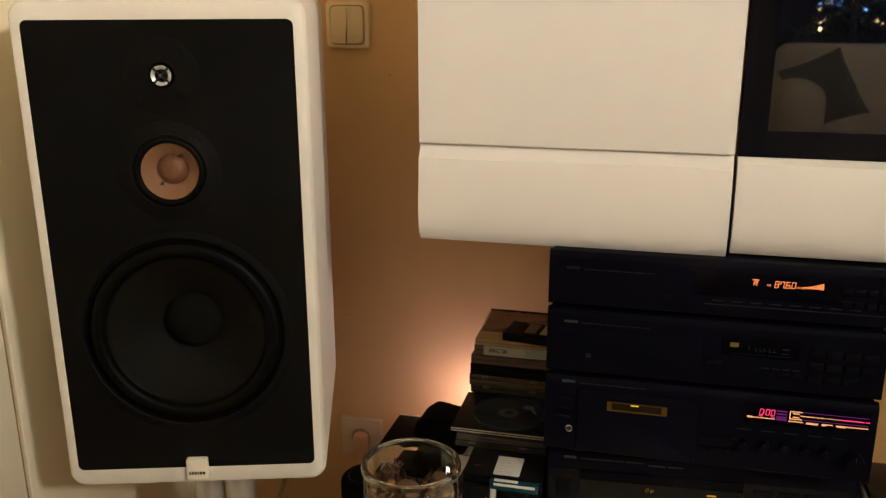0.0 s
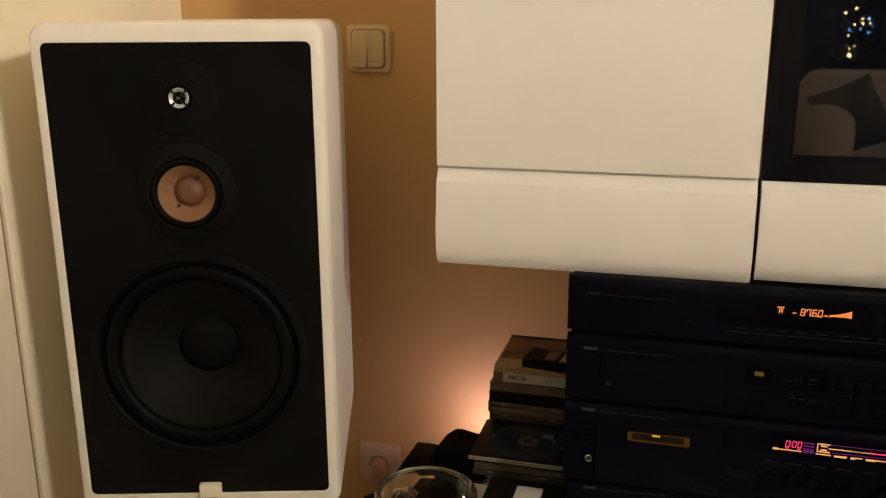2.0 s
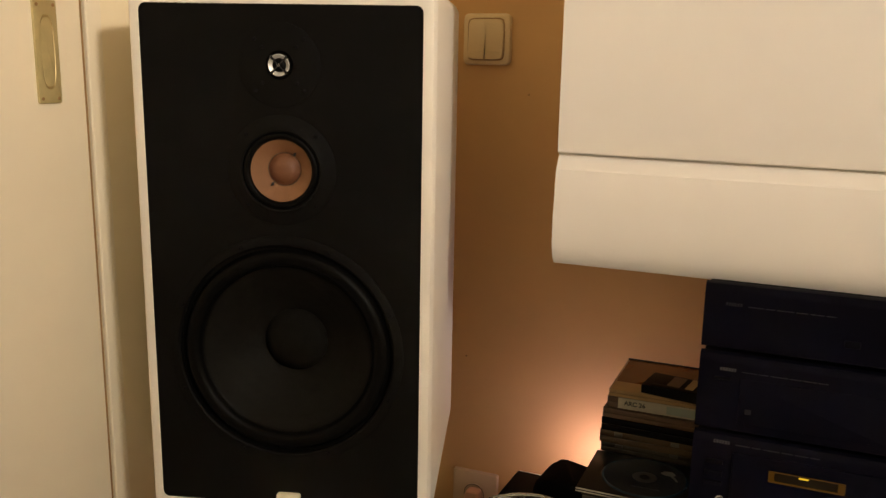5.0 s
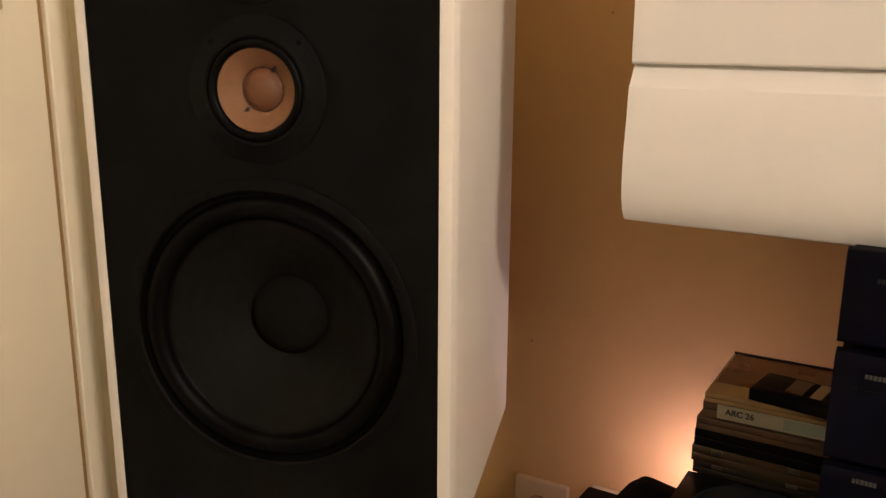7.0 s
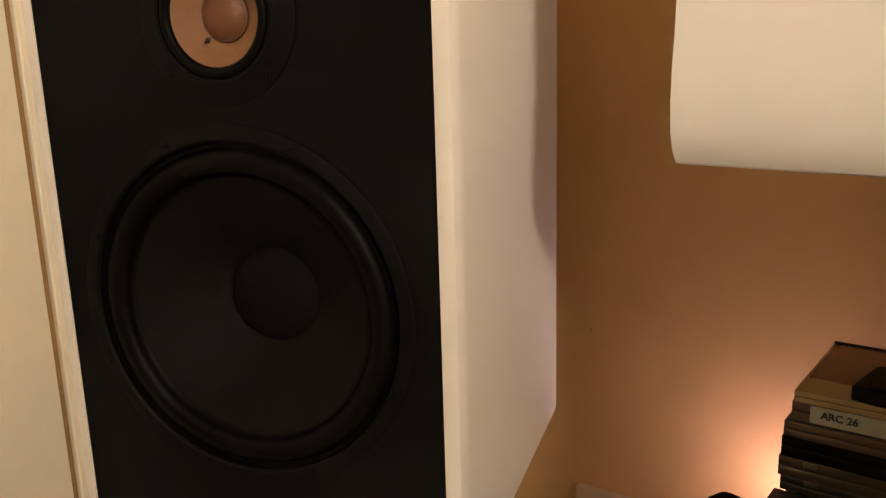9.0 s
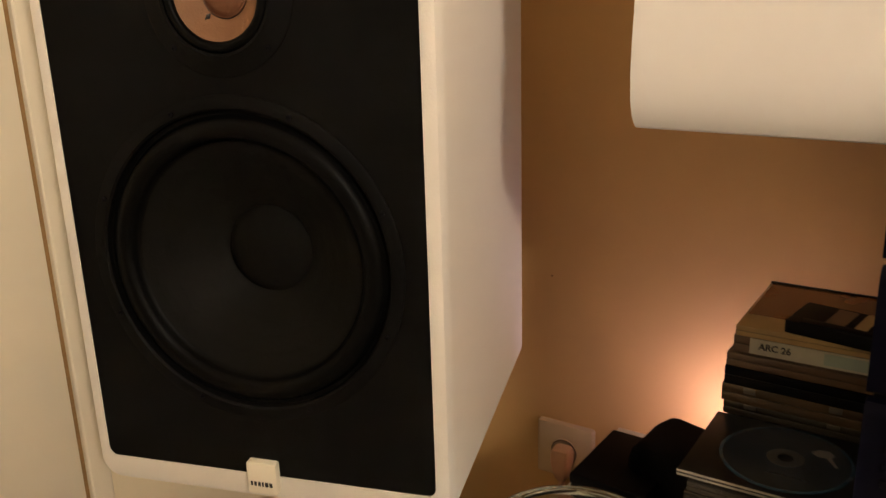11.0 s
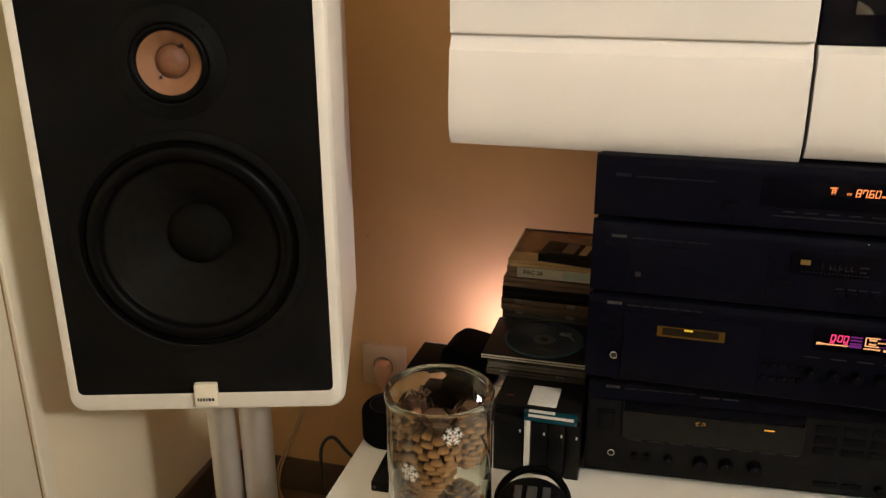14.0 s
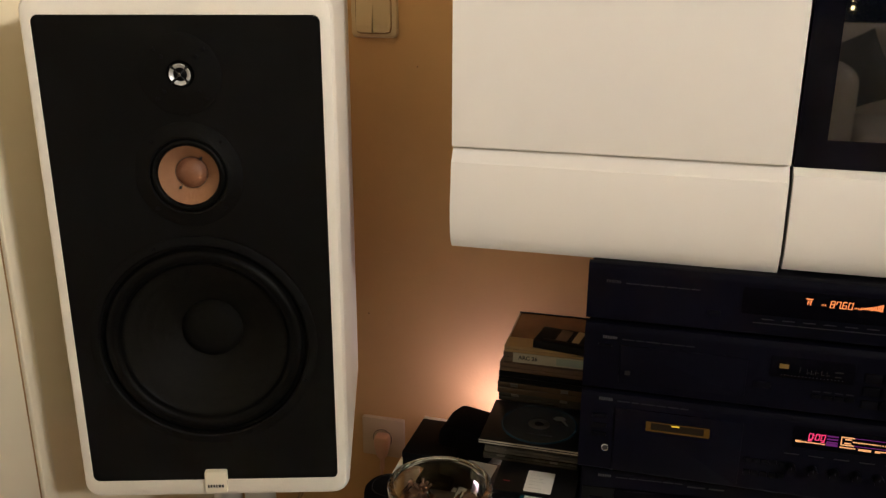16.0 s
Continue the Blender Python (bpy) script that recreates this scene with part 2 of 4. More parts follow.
def box(x0, x1, y0, y1, z0, z1, bevel=0.0, segs=2, bm=None):
    b = bmesh.new()
    bmesh.ops.create_cube(b, size=1)
    for v in b.verts:
        v.co = Vector(((x0 + x1) / 2 + v.co.x * (x1 - x0), (y0 + y1) / 2 + v.co.y * (y1 - y0), (z0 + z1) / 2 + v.co.z * (z1 - z0)))
    if bevel:
        bmesh.ops.bevel(b, geom=b.edges[:], offset=bevel, segments=segs, profile=0.5, affect="EDGES")
    return join(bm, b)


def join(bm, b):
    if bm is None:
        return b
    me = bpy.data.meshes.new("temp")
    b.to_mesh(me)
    b.free()
    bm.from_mesh(me)
    bpy.data.meshes.remove(me)
    return bm


def lathe(profile, n=48, m=Matrix(), bm=None, close=False):
    """Turns (radius, height) pairs round z, then poses the result by m."""
    b = bmesh.new()
    rings = []
    for r, h in profile:
        if r < 1e-6:
            rings.append([b.verts.new((0, 0, h))])
        else:
            rings.append([b.verts.new((r * math.cos(2 * math.pi * i / n), r * math.sin(2 * math.pi * i / n), h)) for i in range(n)])
    pairs = list(zip(rings, rings[1:] + ([rings[0]] if close else [])))
    for a, c in (pairs if close else pairs[:len(rings) - 1]):
        for i in range(n):
            j = (i + 1) % n
            if len(a) == 1 and len(c) == 1:
                continue
            if len(a) == 1:
                b.faces.new((a[0], c[i], c[j]))
            elif len(c) == 1:
                b.faces.new((a[i], a[j], c[0]))
            else:
                b.faces.new((a[i], a[j], c[j], c[i]))
    bmesh.ops.transform(b, matrix=m, verts=b.verts)
    return join(bm, b)


def tube(points, radius, n=10, bm=None, steps=8):
    """A round cable along a smooth line through the points."""
    pts = [Vector(p) for p in points]
    line = []
    for i in range(len(pts) - 1):
        p0, p1, p2, p3 = pts[max(i - 1, 0)], pts[i], pts[i + 1], pts[min(i + 2, len(pts) - 1)]
        for k in range(steps):
            t = k / steps
            line.append(0.5 * ((2 * p1) + (p2 - p0) * t + (2 * p0 - 5 * p1 + 4 * p2 - p3) * t * t + (3 * p1 - p0 - 3 * p2 + p3) * t ** 3))
    line.append(pts[-1])
    b = bmesh.new()
    rings = []
    side = None
    for i, p in enumerate(line):
        d = (line[min(i + 1, len(line) - 1)] - line[max(i - 1, 0)]).normalized()
        if side is None:
            side = d.orthogonal().normalized()
        side = (side - d * side.dot(d)).normalized()
        up = d.cross(side)
        rings.append([b.verts.new(p + radius * (side * math.cos(2 * math.pi * k / n) + up * math.sin(2 * math.pi * k / n))) for k in range(n)])
    for a, c in zip(rings, rings[1:]):
        for k in range(n):
            b.faces.new((a[k], a[(k + 1) % n], c[(k + 1) % n], c[k]))
    b.faces.new(rings[0])
    b.faces.new(rings[-1])
    return join(bm, b)


def rounded(w0, w1, h0, h1, r, n=8):
    """The corner-rounded outline of a rectangle, as pairs."""
    out = []
    for cx, cy, a0 in ((w1 - r, h1 - r, 0), (w0 + r, h1 - r, 90), (w0 + r, h0 + r, 180), (w1 - r, h0 + r, 270)):
        for i in range(n + 1):
            a = radians(a0 + 90 * i / n)
            out.append((cx + r * math.cos(a), cy + r * math.sin(a)))
    return out


def loft(loops, caps=(True, True), bm=None):
    """Skins a row of loops of the same number of points."""
    b = bmesh.new()
    rings = [[b.verts.new(p) for p in loop] for loop in loops]
    for a, c in zip(rings, rings[1:]):
        for i in range(len(a)):
            j = (i + 1) % len(a)
            b.faces.new((a[i], a[j], c[j], c[i]))
    if caps[0]:
        b.faces.new(rings[0])
    if caps[1]:
        b.faces.new(rings[-1])
    return join(bm, b)


def slab(w0, w1, h0, h1, r, d0, d1, edge=0.002, axis="y", bm=None, n=6):
    """A plate with rounded corners and a softened front edge at d0; axis is the way of its thickness."""
    def put(q, d):
        return (q[0], d, q[1]) if axis == "y" else ((q[0], q[1], d) if axis == "z" else (d, q[0], q[1]))
    s = 1 if d1 > d0 else -1
    loops = [[put(q, d1) for q in rounded(w0, w1, h0, h1, r, n)],
             [put(q, d0 + s * edge) for q in rounded(w0, w1, h0, h1, r, n)],
             [put(q, d0 + s * edge * 0.3) for q in rounded(w0 + edge * 0.3, w1 - edge * 0.3, h0 + edge * 0.3, h1 - edge * 0.3, max(r - edge * 0.3, 1e-4), n)],
             [put(q, d0) for q in rounded(w0 + edge, w1 - edge, h0 + edge, h1 - edge, max(r - edge, 1e-4), n)]]
    return loft(loops, bm=bm)


def profile_bar(profile, x0, x1, bm=None):
    """A bar along x with the closed section given as (y, z)."""
    return loft([[(x0, y, z) for y, z in profile], [(x1, y, z) for y, z in profile]], bm=bm)


def writing(name, text, size, material, parent, m, shear=0.0, label="", weight=0.0):
    """Letters in the built-in font, as a thin mesh; they lie in x and y of the pose m."""
    cu = bpy.data.curves.new("letters", "FONT")
    cu.body, cu.size, cu.shear, cu.extrude, cu.offset = text, size, shear, 0.0002, weight
    ob = bpy.data.objects.new("letters", cu)
    scene.collection.objects.link(ob)
    bpy.context.view_layer.update()
    me = bpy.data.meshes.new_from_object(ob)
    bpy.data.objects.remove(ob)
    me.transform(m)
    me.materials.append(material)
    out = new(name, me)
    out.parent = parent
    return tagged(out, label) if label else out


FACING = Matrix.Rotation(radians(90), 4, "X")  # turns what lies flat to face the room


# ---- the room ----
WALL, LEFT, FLOOR = 1.845, -0.43, -0.10
setting("wall_north", box(LEFT, 3.3, WALL, WALL + 0.12, FLOOR - 0.05, 2.45), PEACH, "peach painted plaster wall behind the furniture", "wall")
setting("wall_west", box(LEFT - 0.12, LEFT, 1.323, WALL + 0.12, FLOOR - 0.05, 2.45), CREAM, "cream painted wall beside the sliding door", "wall")
setting("wall_west_2", box(LEFT - 0.12, LEFT, -2.9, 0.42, FLOOR - 0.05, 2.45), CREAM, "cream painted wall beyond the sliding door", "wall")
setting("wall_west_3", box(LEFT - 0.12, LEFT, 0.42, 1.323, 2.06, 2.45), CREAM, "cream painted wall over the sliding door", "wall")
# unseen east wall at an assumed distance, added to bounce light back
setting("wall_east", box(3.3, 3.42, -3.02, WALL + 0.12, FLOOR - 0.05, 2.45), CREAM, "unseen cream painted side wall, added to close the room", "wall")
bm = box(LEFT - 0.12, 1.08, -3.02, -2.9, FLOOR - 0.05, 2.45)
box(2.9, 3.3, -3.02, -2.9, FLOOR - 0.05, 2.45, bm=bm)
box(1.08, 2.9, -3.02, -2.9, FLOOR - 0.05, 0.70, bm=bm)
box(1.08, 2.9, -3.02, -2.9, 2.1, 2.45, bm=bm)
setting("wall_south", bm, CREAM, "cream painted wall with a dark window opening", "wall")
setting("floor", box(LEFT - 0.12, 3.42, -3.02, WALL + 0.12, FLOOR - 0.07, FLOOR - 0.022), SHADOWGAP, "dark stained wooden plank floor", "floor")
setting("ceiling", box(LEFT - 0.12, 3.42, -3.02, WALL + 0.12, 2.45, 2.53), CEIL, "white painted ceiling", "ceiling")
setting("baseboard", box(LEFT + 0.016, 0.6, WALL - 0.016, WALL - 0.0005, FLOOR, FLOOR + 0.075, 0.004), SKIRTWOOD, "dark brown wooden baseboard along the peach wall", "baseboard")
setting("baseboard_2", box(LEFT + 0.0005, LEFT + 0.016, 1.3525, WALL - 0.0005, FLOOR, FLOOR + 0.075, 0.004), SKIRTWOOD, "dark brown wooden baseboard along the cream wall", "baseboard")

# the sliding door with its casing and flush pull
door = thing("door_1", "cream painted sliding door with a brass flush pull, closed", "door", (-0.463, 0.877, FLOOR), kind="structure")
part("door_leaf", box(-0.002, 0.038, -0.427, 0.4385, 0.004, 2.15, 0.003), DOORWHITE, door)
part("edge_strip", box(0.0, 0.034, 0.4395, 0.4445, 0.004, 2.15), GAPBROWN, door, "bare brown wooden edge in the gap")
pull = part("flush_pull", slab(0.358, 0.395, 1.063, 1.191, 0.003, 0.0412, 0.0376, 0.0006, "x"), BRASSDULL, door, "worn brass flush pull plate")
loops = []
for d, k in ((0.0415, 1.0), (0.0405, 0.9), (0.0398, 0.72), (0.0402, 0.5)):
    loops.append([(d + 0.0004, 0.3765 + 0.0112 * k * (abs(math.cos(a)) ** 0.7) * (1 if math.cos(a) > 0 else -1), 1.127 + 0.046 * k * (abs(math.sin(a)) ** 0.6) * (1 if math.sin(a) > 0 else -1)) for a in [2 * math.pi * i / 32 for i in range(32)]])
part("finger_cup", loft(loops, (False, True)), BRASS, pull, "hollow polished finger cup")
for y, z in ((0.3635, 1.069), (0.3895, 1.069), (0.3635, 1.185), (0.3895, 1.185)):
    part("screw", lathe([(0.0022, 0), (0.0022, 0.0008), (0.0012, 0.0014), (0, 0.0014)], 12, Matrix.Translation((0.0412, y, z)) @ Matrix.Rotation(radians(90), 4, "Y")), GAPBROWN, pull)
casing = [(LEFT + 0.0005, 1.323), (LEFT + 0.0050, 1.323), (LEFT + 0.0070, 1.3245), (LEFT + 0.0070, 1.349), (LEFT + 0.005, 1.3515), (LEFT + 0.0005, 1.352)]
setting("door_casing", loft([[(x, y, FLOOR) for x, y in casing], [(x, y, 2.1) for x, y in casing]]), DOORWHITE, "cream painted wooden door casing with softened edges", "door casing")

# the window behind the sofa, at night
win = thing("window_1", "dark night window over the sofa", "window", (1.99, -2.95, 0.70), kind="structure")
part("pane", box(-0.875, 0.875, -0.006, 0.0, 0.04, 1.36), NIGHTGLASS, win)
for a in ((-0.91, -0.875, 0.0, 1.40), (0.875, 0.91, 0.0, 1.40), (-0.875, 0.875, 0.0, 0.04), (-0.875, 0.875, 1.36, 1.40)):
    part("window_frame", box(a[0], a[1], -0.03, 0.03, a[2], a[3], 0.004), DOORWHITE, win)
part("window_sill", box(-0.9, 0.9, 0.03, 0.16, -0.03, 0.0, 0.006), DOORWHITE, win)


# ---- light switch and socket on the peach wall ----
sw = thing("light_switch", "cream plastic double light switch on the peach wall", "light switch", (-0.046, WALL, 1.062))
part("frame", slab(-0.0435, 0.041, -0.0445, 0.0405, 0.010, -0.011, 0.0, 0.006), CREAMPLASTIC, sw)


def bulged(k, grow):
    """The rocker field's outline, its sides bowed outwards a little."""
    out = []
    for i in range(40):
        a = 2 * math.pi * i / 40
        q = (abs(math.cos(a)) ** 9 + abs(math.sin(a)) ** 9) ** (-1 / 9)
        out.append((-0.0008 + (0.0325 + grow) * q * math.cos(a) * k, -0.0020 + (0.0345 + grow) * q * math.sin(a) * k))
    return out


# a brown slab colours in the shade of the gap round the rockers
part("gap", loft([[(x, -0.0100, z) for x, z in bulged(1.0, 0.0006)], [(x, -0.0113, z) for x, z in bulged(1.0, 0.0006)]]), GAPBROWN, sw, "brown slab that paints the shade in the gap round the rockers")
for side in (-1, 1):
    # the rocker on one side is pressed at its top and stands out below
    tip = 0.0040 if side < 0 else 0.0
    loops = []
    for d, k in ((0.0105, 1.0), (0.0132, 1.0), (0.0146, 0.975), (0.0150, 0.93)):
        ring = []
        for x, z in bulged(k, -0.0015):
            slit = 0.0013 * max(0.0, min(1.0, (0.006 - z) / 0.036))
            x = min(x, -0.0009 - slit) if side < 0 else max(x, -0.0009 + slit * 0.4)
            lean = tip * max(0.0, (0.010 - z) / 0.044) if d > 0.011 else 0.0
            ridge = 0.0010 if d > 0.014 and z < -0.024 else 0.0
            ring.append((x, -d - lean - ridge, z))
        loops.append(ring)
    part("rocker", loft(loops), CREAMPLASTIC, sw)
    part("ridge", box(-0.0290 if side < 0 else 0.0030, -0.0040 if side < 0 else 0.0270, -0.0172 - tip * 0.72, -0.0140, -0.0238, -0.0226, 0.0005), CREAMPLASTIC, sw)

so = thing("wall_socket", "cream plastic wall socket with a pale plug in it", "socket", (-0.046, WALL, 0.226))
part("plate", slab(-0.044, 0.044, -0.043, 0.043, 0.004, -0.010, 0.0, 0.003), SOCKETPLASTIC, so)
part("cup", lathe([(0.0205, -0.0102), (0.0205, -0.0116), (0.0190, -0.0120), (0.0185, -0.0104), (0, -0.0102)], 32, Matrix.Rotation(radians(-90), 4, "X")), SOCKETPLASTIC, so, "round socket cup")
# brown ring paints the shadow at the edge of the socket cup
part("cup_shadow_ring", lathe([(0.0190, -0.0101), (0.0190, -0.0122), (0.0201, -0.0122), (0.0201, -0.0101)], 32, Matrix.Rotation(radians(-90), 4, "X")), DARKBROWN, so, "thin brown ring drawn in for the shadow round the cup")
plug = thing("power_plug", "pale plastic power plug with its cord hanging down", "plug", (-0.042, WALL, 0.226))
loops = [[(x * k, -0.026 + y * q, h) for x, y in rounded(-0.0150, 0.0150, -0.0135, 0.0135, 0.007, 4)] for h, k, q in ((0.0165, 0.55, 0.7), (0.0145, 0.82, 0.9), (0.008, 1.0, 1.0), (-0.008, 0.98, 1.0), (-0.020, 0.80, 0.85), (-0.032, 0.58, 0.62), (-0.036, 0.4, 0.45))]
part("plug_body", loft(loops), PINKPLUG, plug)
part("cord_grip", tube([(0.0, -0.026, -0.030), (0.0, -0.026, -0.045), (-0.001, -0.026, -0.062)], 0.0048), PINKPLUG, plug)
part("cord", tube([(-0.001, -0.026, -0.055), (-0.002, -0.028, -0.085), (-0.004, -0.034, -0.14), (0.004, -0.03, -0.25), (0.02, -0.03, -0.335)], 0.0030), PINKPLUG, plug)
INTO = Matrix.Rotation(radians(-90), 4, "X")  # lathe heights become depth along y


# ---- the loudspeaker on its stand ----
def loudspeaker():
    spk = thing("loudspeaker", "large white three-way loudspeaker with black baffle, grille off", "loudspeaker", (-0.114, 1.307, 0.424), 17.0)
    W, H, D, R = 0.1885, 0.690, 0.36, 0.023
    rings = []
    for inset, d in ((0.004, D), (0.0, D - 0.006), (0.0, 0.014), (0.0012, 0.0075), (0.0045, 0.0025), (0.0105, 0.0)):
        back = d / D  # the right flank and the underside draw in a little towards the back
        rings.append([(x, d, z) for x, z in rounded(-W + 0.0012 + inset, W - inset - 0.006 * back, -0.006 + inset + 0.009 * back, H - inset, R - inset * 0.6, 8)])
    for grow, d in ((0.0, 0.0), (0.001, 0.0010), (0.001, 0.0040)):
        rings.append([(x, d, z) for x, z in rounded(-0.1720 - grow + 0.001, 0.1732 + grow - 0.001, 0.0235 - grow, 0.6635 + grow, 0.009, 8)])
    part("cabinet", loft(rings, (True, False)), SPKWHITE, spk, "white painted cabinet with rounded edges")
    # the baffle, with round openings for the three drivers
    drivers = ((0.234, 0.139), (0.467, 0.0475), (0.593, 0.0165))
    b = bmesh.new()
    edges = []
    loops = [rounded(-0.1720, 0.1732, 0.0225, 0.6645, 0.009, 6)]
    for z, r in drivers:
        loops.append([(r * math.cos(2 * math.pi * i / 64), z + r * math.sin(2 * math.pi * i / 64)) for i in range(64)])
    for loop in loops:
        vs = [b.verts.new((x, 0.0022, z)) for x, z in loop]
        edges += [b.edges.new((vs[i], vs[(i + 1) % len(vs)])) for i in range(len(vs))]
    bmesh.ops.triangle_fill(b, use_beauty=True, use_dissolve=False, edges=edges)
    part("baffle", b, BAFFLE, spk, "black baffle board", smooth=0)

    def at(z):
        return Matrix.Translation((0, -0.0035 if z == 0.467 else 0.0022, z)) @ INTO
    wz, mz, tz = 0.234, 0.467, 0.593
    # woofer
    part("woofer_ring", lathe([(0.1515, 0.0), (0.1515, -0.0016), (0.1500, -0.0024), (0.1405, -0.0028), (0.1385, -0.0010), (0.1385, 0.006)], 96, at(wz)), BAFFLE, spk, "thin black mounting ring")
    surround = [(0.1386, 0.006), (0.1345, 0.0055), (0.1325, 0.0020)]
    surround += [(0.1225 + 0.0100 * math.cos(a), 0.0045 - 0.0085 * math.sin(a)) for a in [math.pi * i / 10 for i in range(11)]]
    surround += [(0.1105, 0.0075), (0.1085, 0.0085)]
    part("rubber_surround", lathe(surround, 96, at(wz)), RUBBER, spk, "rolled black rubber surround")
    cone = [(0.1086, 0.0083)]
    for i in range(15):
        k = i / 14
        cone.append((0.1075 - 0.0660 * k, 0.009 + 0.047 * k ** 1.12 + 0.0005 * math.sin(i * 2.2)))
    part("woofer_cone", lathe(cone, 96, at(wz)), PAPERCONE, spk, "black paper cone")
    part("dust_dome", lathe([(0.0422, 0.0560), (0.0420, 0.0530), (0.038, 0.0475), (0.030, 0.0420), (0.018, 0.0380), (0.007, 0.0364), (0, 0.0362)], 64, at(wz)), DOMEBLACK, spk, "smooth black dust dome")
    # midrange
    part("midrange_plate", lathe([(0.0675, 0.0057), (0.0675, 0.0043), (0.0655, 0.0034), (0.0560, 0.0022), (0.0500, -0.0010), (0.0475, -0.0005), (0.0475, 0.004)], 72, at(mz)), BAFFLE, spk, "round black mounting plate")
    roll = [(0.0476, 0.004), (0.0465, 0.0005)] + [(0.0425 + 0.0040 * math.cos(a), 0.0012 - 0.0034 * math.sin(a)) for a in [math.pi * i / 8 for i in range(9)]] + [(0.0380, 0.0020)]
    part("midrange_surround", lathe(roll, 64, at(mz)), RUBBER, spk, "black rolled surround")
    part("midrange_cone", lathe([(0.0381, 0.0020), (0.0345, 0.0050), (0.029, 0.0102), (0.0245, 0.0146), (0.0208, 0.0182)], 64, at(mz)), PINKCONE, spk, "salmon pink paper cone")
    part("voice_coil_gap", lathe([(0.0209, 0.0180), (0.0204, 0.0200), (0.0194, 0.0200)], 48, at(mz)), INK, spk, "dark narrow ring round the dome")
    part("midrange_dome", lathe([(0.0199, 0.0196), (0.0199, 0.0172), (0.0193, 0.0168), (0.0188, 0.0172), (0.0172, 0.0150), (0.0135, 0.0118), (0.008, 0.0096), (0, 0.0088)], 48, at(mz)), PINKDOME, spk, "darker pink dust dome")
    for sx, sz in ((0.0140, 0.0190), (-0.0140, -0.0180)):
        b = lathe([(0, -0.0022), (0.0012, -0.0018), (0.0019, 0.0), (0.0012, 0.0018), (0, 0.0022)], 10, Matrix.Translation((sx, 0.0096, mz + sz)))
        tube([(sx * 0.9, 0.0110, mz + sz * 0.9), (sx, 0.0092, mz + sz), (sx * 1.16, 0.0082, mz + sz * 1.12)], 0.0008, 6, b, 3)
        part("lead_wire", b, INK, spk, "small black lead-in wire")
    # tweeter
    part("tweeter_plate", lathe([(0.0500, 0.0), (0.0500, -0.0014), (0.0488, -0.0018), (0.0170, -0.0018), (0.0140, 0.0030), (0, 0.0030)], 72, at(tz)), BAFFLE, spk, "round black tweeter plate")
    for q in range(4):
        b = bmesh.new()
        rows = []
        for i in range(11):
            a = radians(q * 90 + 45 + 8 + 74 * i / 10)
            rows.append([b.verts.new((r * math.cos(a), h - 0.0073, tz + r * math.sin(a))) for r, h in ((0.0125, 0.0060), (0.0132, 0.0050), (0.0125, 0.0042), (0.0095, 0.0062), (0.0078, 0.0078))])
        for a, c in zip(rows, rows[1:]):
            for i in range(4):
                b.faces.new((a[i], a[i + 1], c[i + 1], c[i]))
        part("silver_segment", b, SILVER, spk, "shiny silver ring segment")
    part("tweeter_dome", lathe([(0.0098, 0.002), (0.0094, -0.0012), (0.0068, -0.0036), (0.003, -0.0048), (0, -0.0052)], 32, at(tz)), RUBBER, spk, "glossy black dome")
    # bright bead imitates the white highlight at the middle of the black dome
    part("dome_glint", lathe([(0.0022, -0.0046), (0.0019, -0.0061), (0, -0.0066)], 12, at(tz)), CHROME, spk, "tiny silver bead standing in for the highlight on the dome")
    bars = box(-0.0150, 0.0150, -0.0005, 0.0005, -0.0010, 0.0004)
    box(-0.0005, 0.0005, -0.0150, 0.0150, -0.0010, 0.0004, bm=bars)
    bmesh.ops.transform(bars, matrix=Matrix.Translation((0, -0.0038, tz)) @ INTO @ Matrix.Rotation(radians(45), 4, "Z"), verts=bars.verts)
    part("guard_cross", bars, INK, spk, "thin black cross guard")
    screw = lathe([(0.0026, 0.0), (0.0026, -0.0012), (0.0015, -0.0016), (0.0012, -0.0006), (0, -0.0006)], 12)
    holes = [(mz, 0.0610, 45), (tz, 0.0425, 45), (tz, 0.0300, 45), (wz, 0.1448, 22)]
    first = None
    for cz, r, a0 in holes:
        for q in range(8 if cz == wz else 4):
            a = radians(a0 + q * (45 if cz == wz else 90))
            place = Matrix.Translation((r * math.cos(a), -0.0001, cz + r * math.sin(a))) @ INTO
            if first is None:
                first = part("screw", screw, BLACKMETAL, spk)
                first.matrix_basis = place
            else:
                o = first.copy()
                scene.collection.objects.link(o)
                o.matrix_basis = place
    badge = part("badge", slab(-0.0145, 0.0165, 0.0060, 0.0400, 0.003, -0.007, 0.001, 0.0015), BADGE, spk, "ivory maker's badge with dark marks")
    for x0, x1 in ((-0.0105, -0.0085), (-0.0070, -0.0045), (-0.0030, -0.0005), (0.0010, 0.0028), (0.0042, 0.0076), (0.0088, 0.0118)):
        part("mark", box(x0, x1, -0.0074, -0.0066, 0.0150, 0.0195), INK, badge)
    return spk


loudspeaker()

stand = thing("speaker_stand", "brushed aluminium column stand under the white loudspeaker", "speaker stand", (-0.174, 1.455, FLOOR), 17.0)
part("base_plate", slab(-0.15, 0.15, -0.17, 0.17, 0.02, 0.018, 0.0, 0.004, "z"), BLACKMETAL, stand, "black steel base plate")
part("top_plate", slab(-0.055, 0.075, -0.045, 0.045, 0.01, 0.5212, 0.512, 0.002, "z"), BLACKMETAL, stand, "black steel top plate")
for x, y, r in ((-0.0085, 0.0, 0.0225), (0.0445, -0.004, 0.0250)):
    part("column", lathe([(r, 0.018), (r, 0.512)], 48, Matrix.Translation((x, y, 0))), ALU, stand)


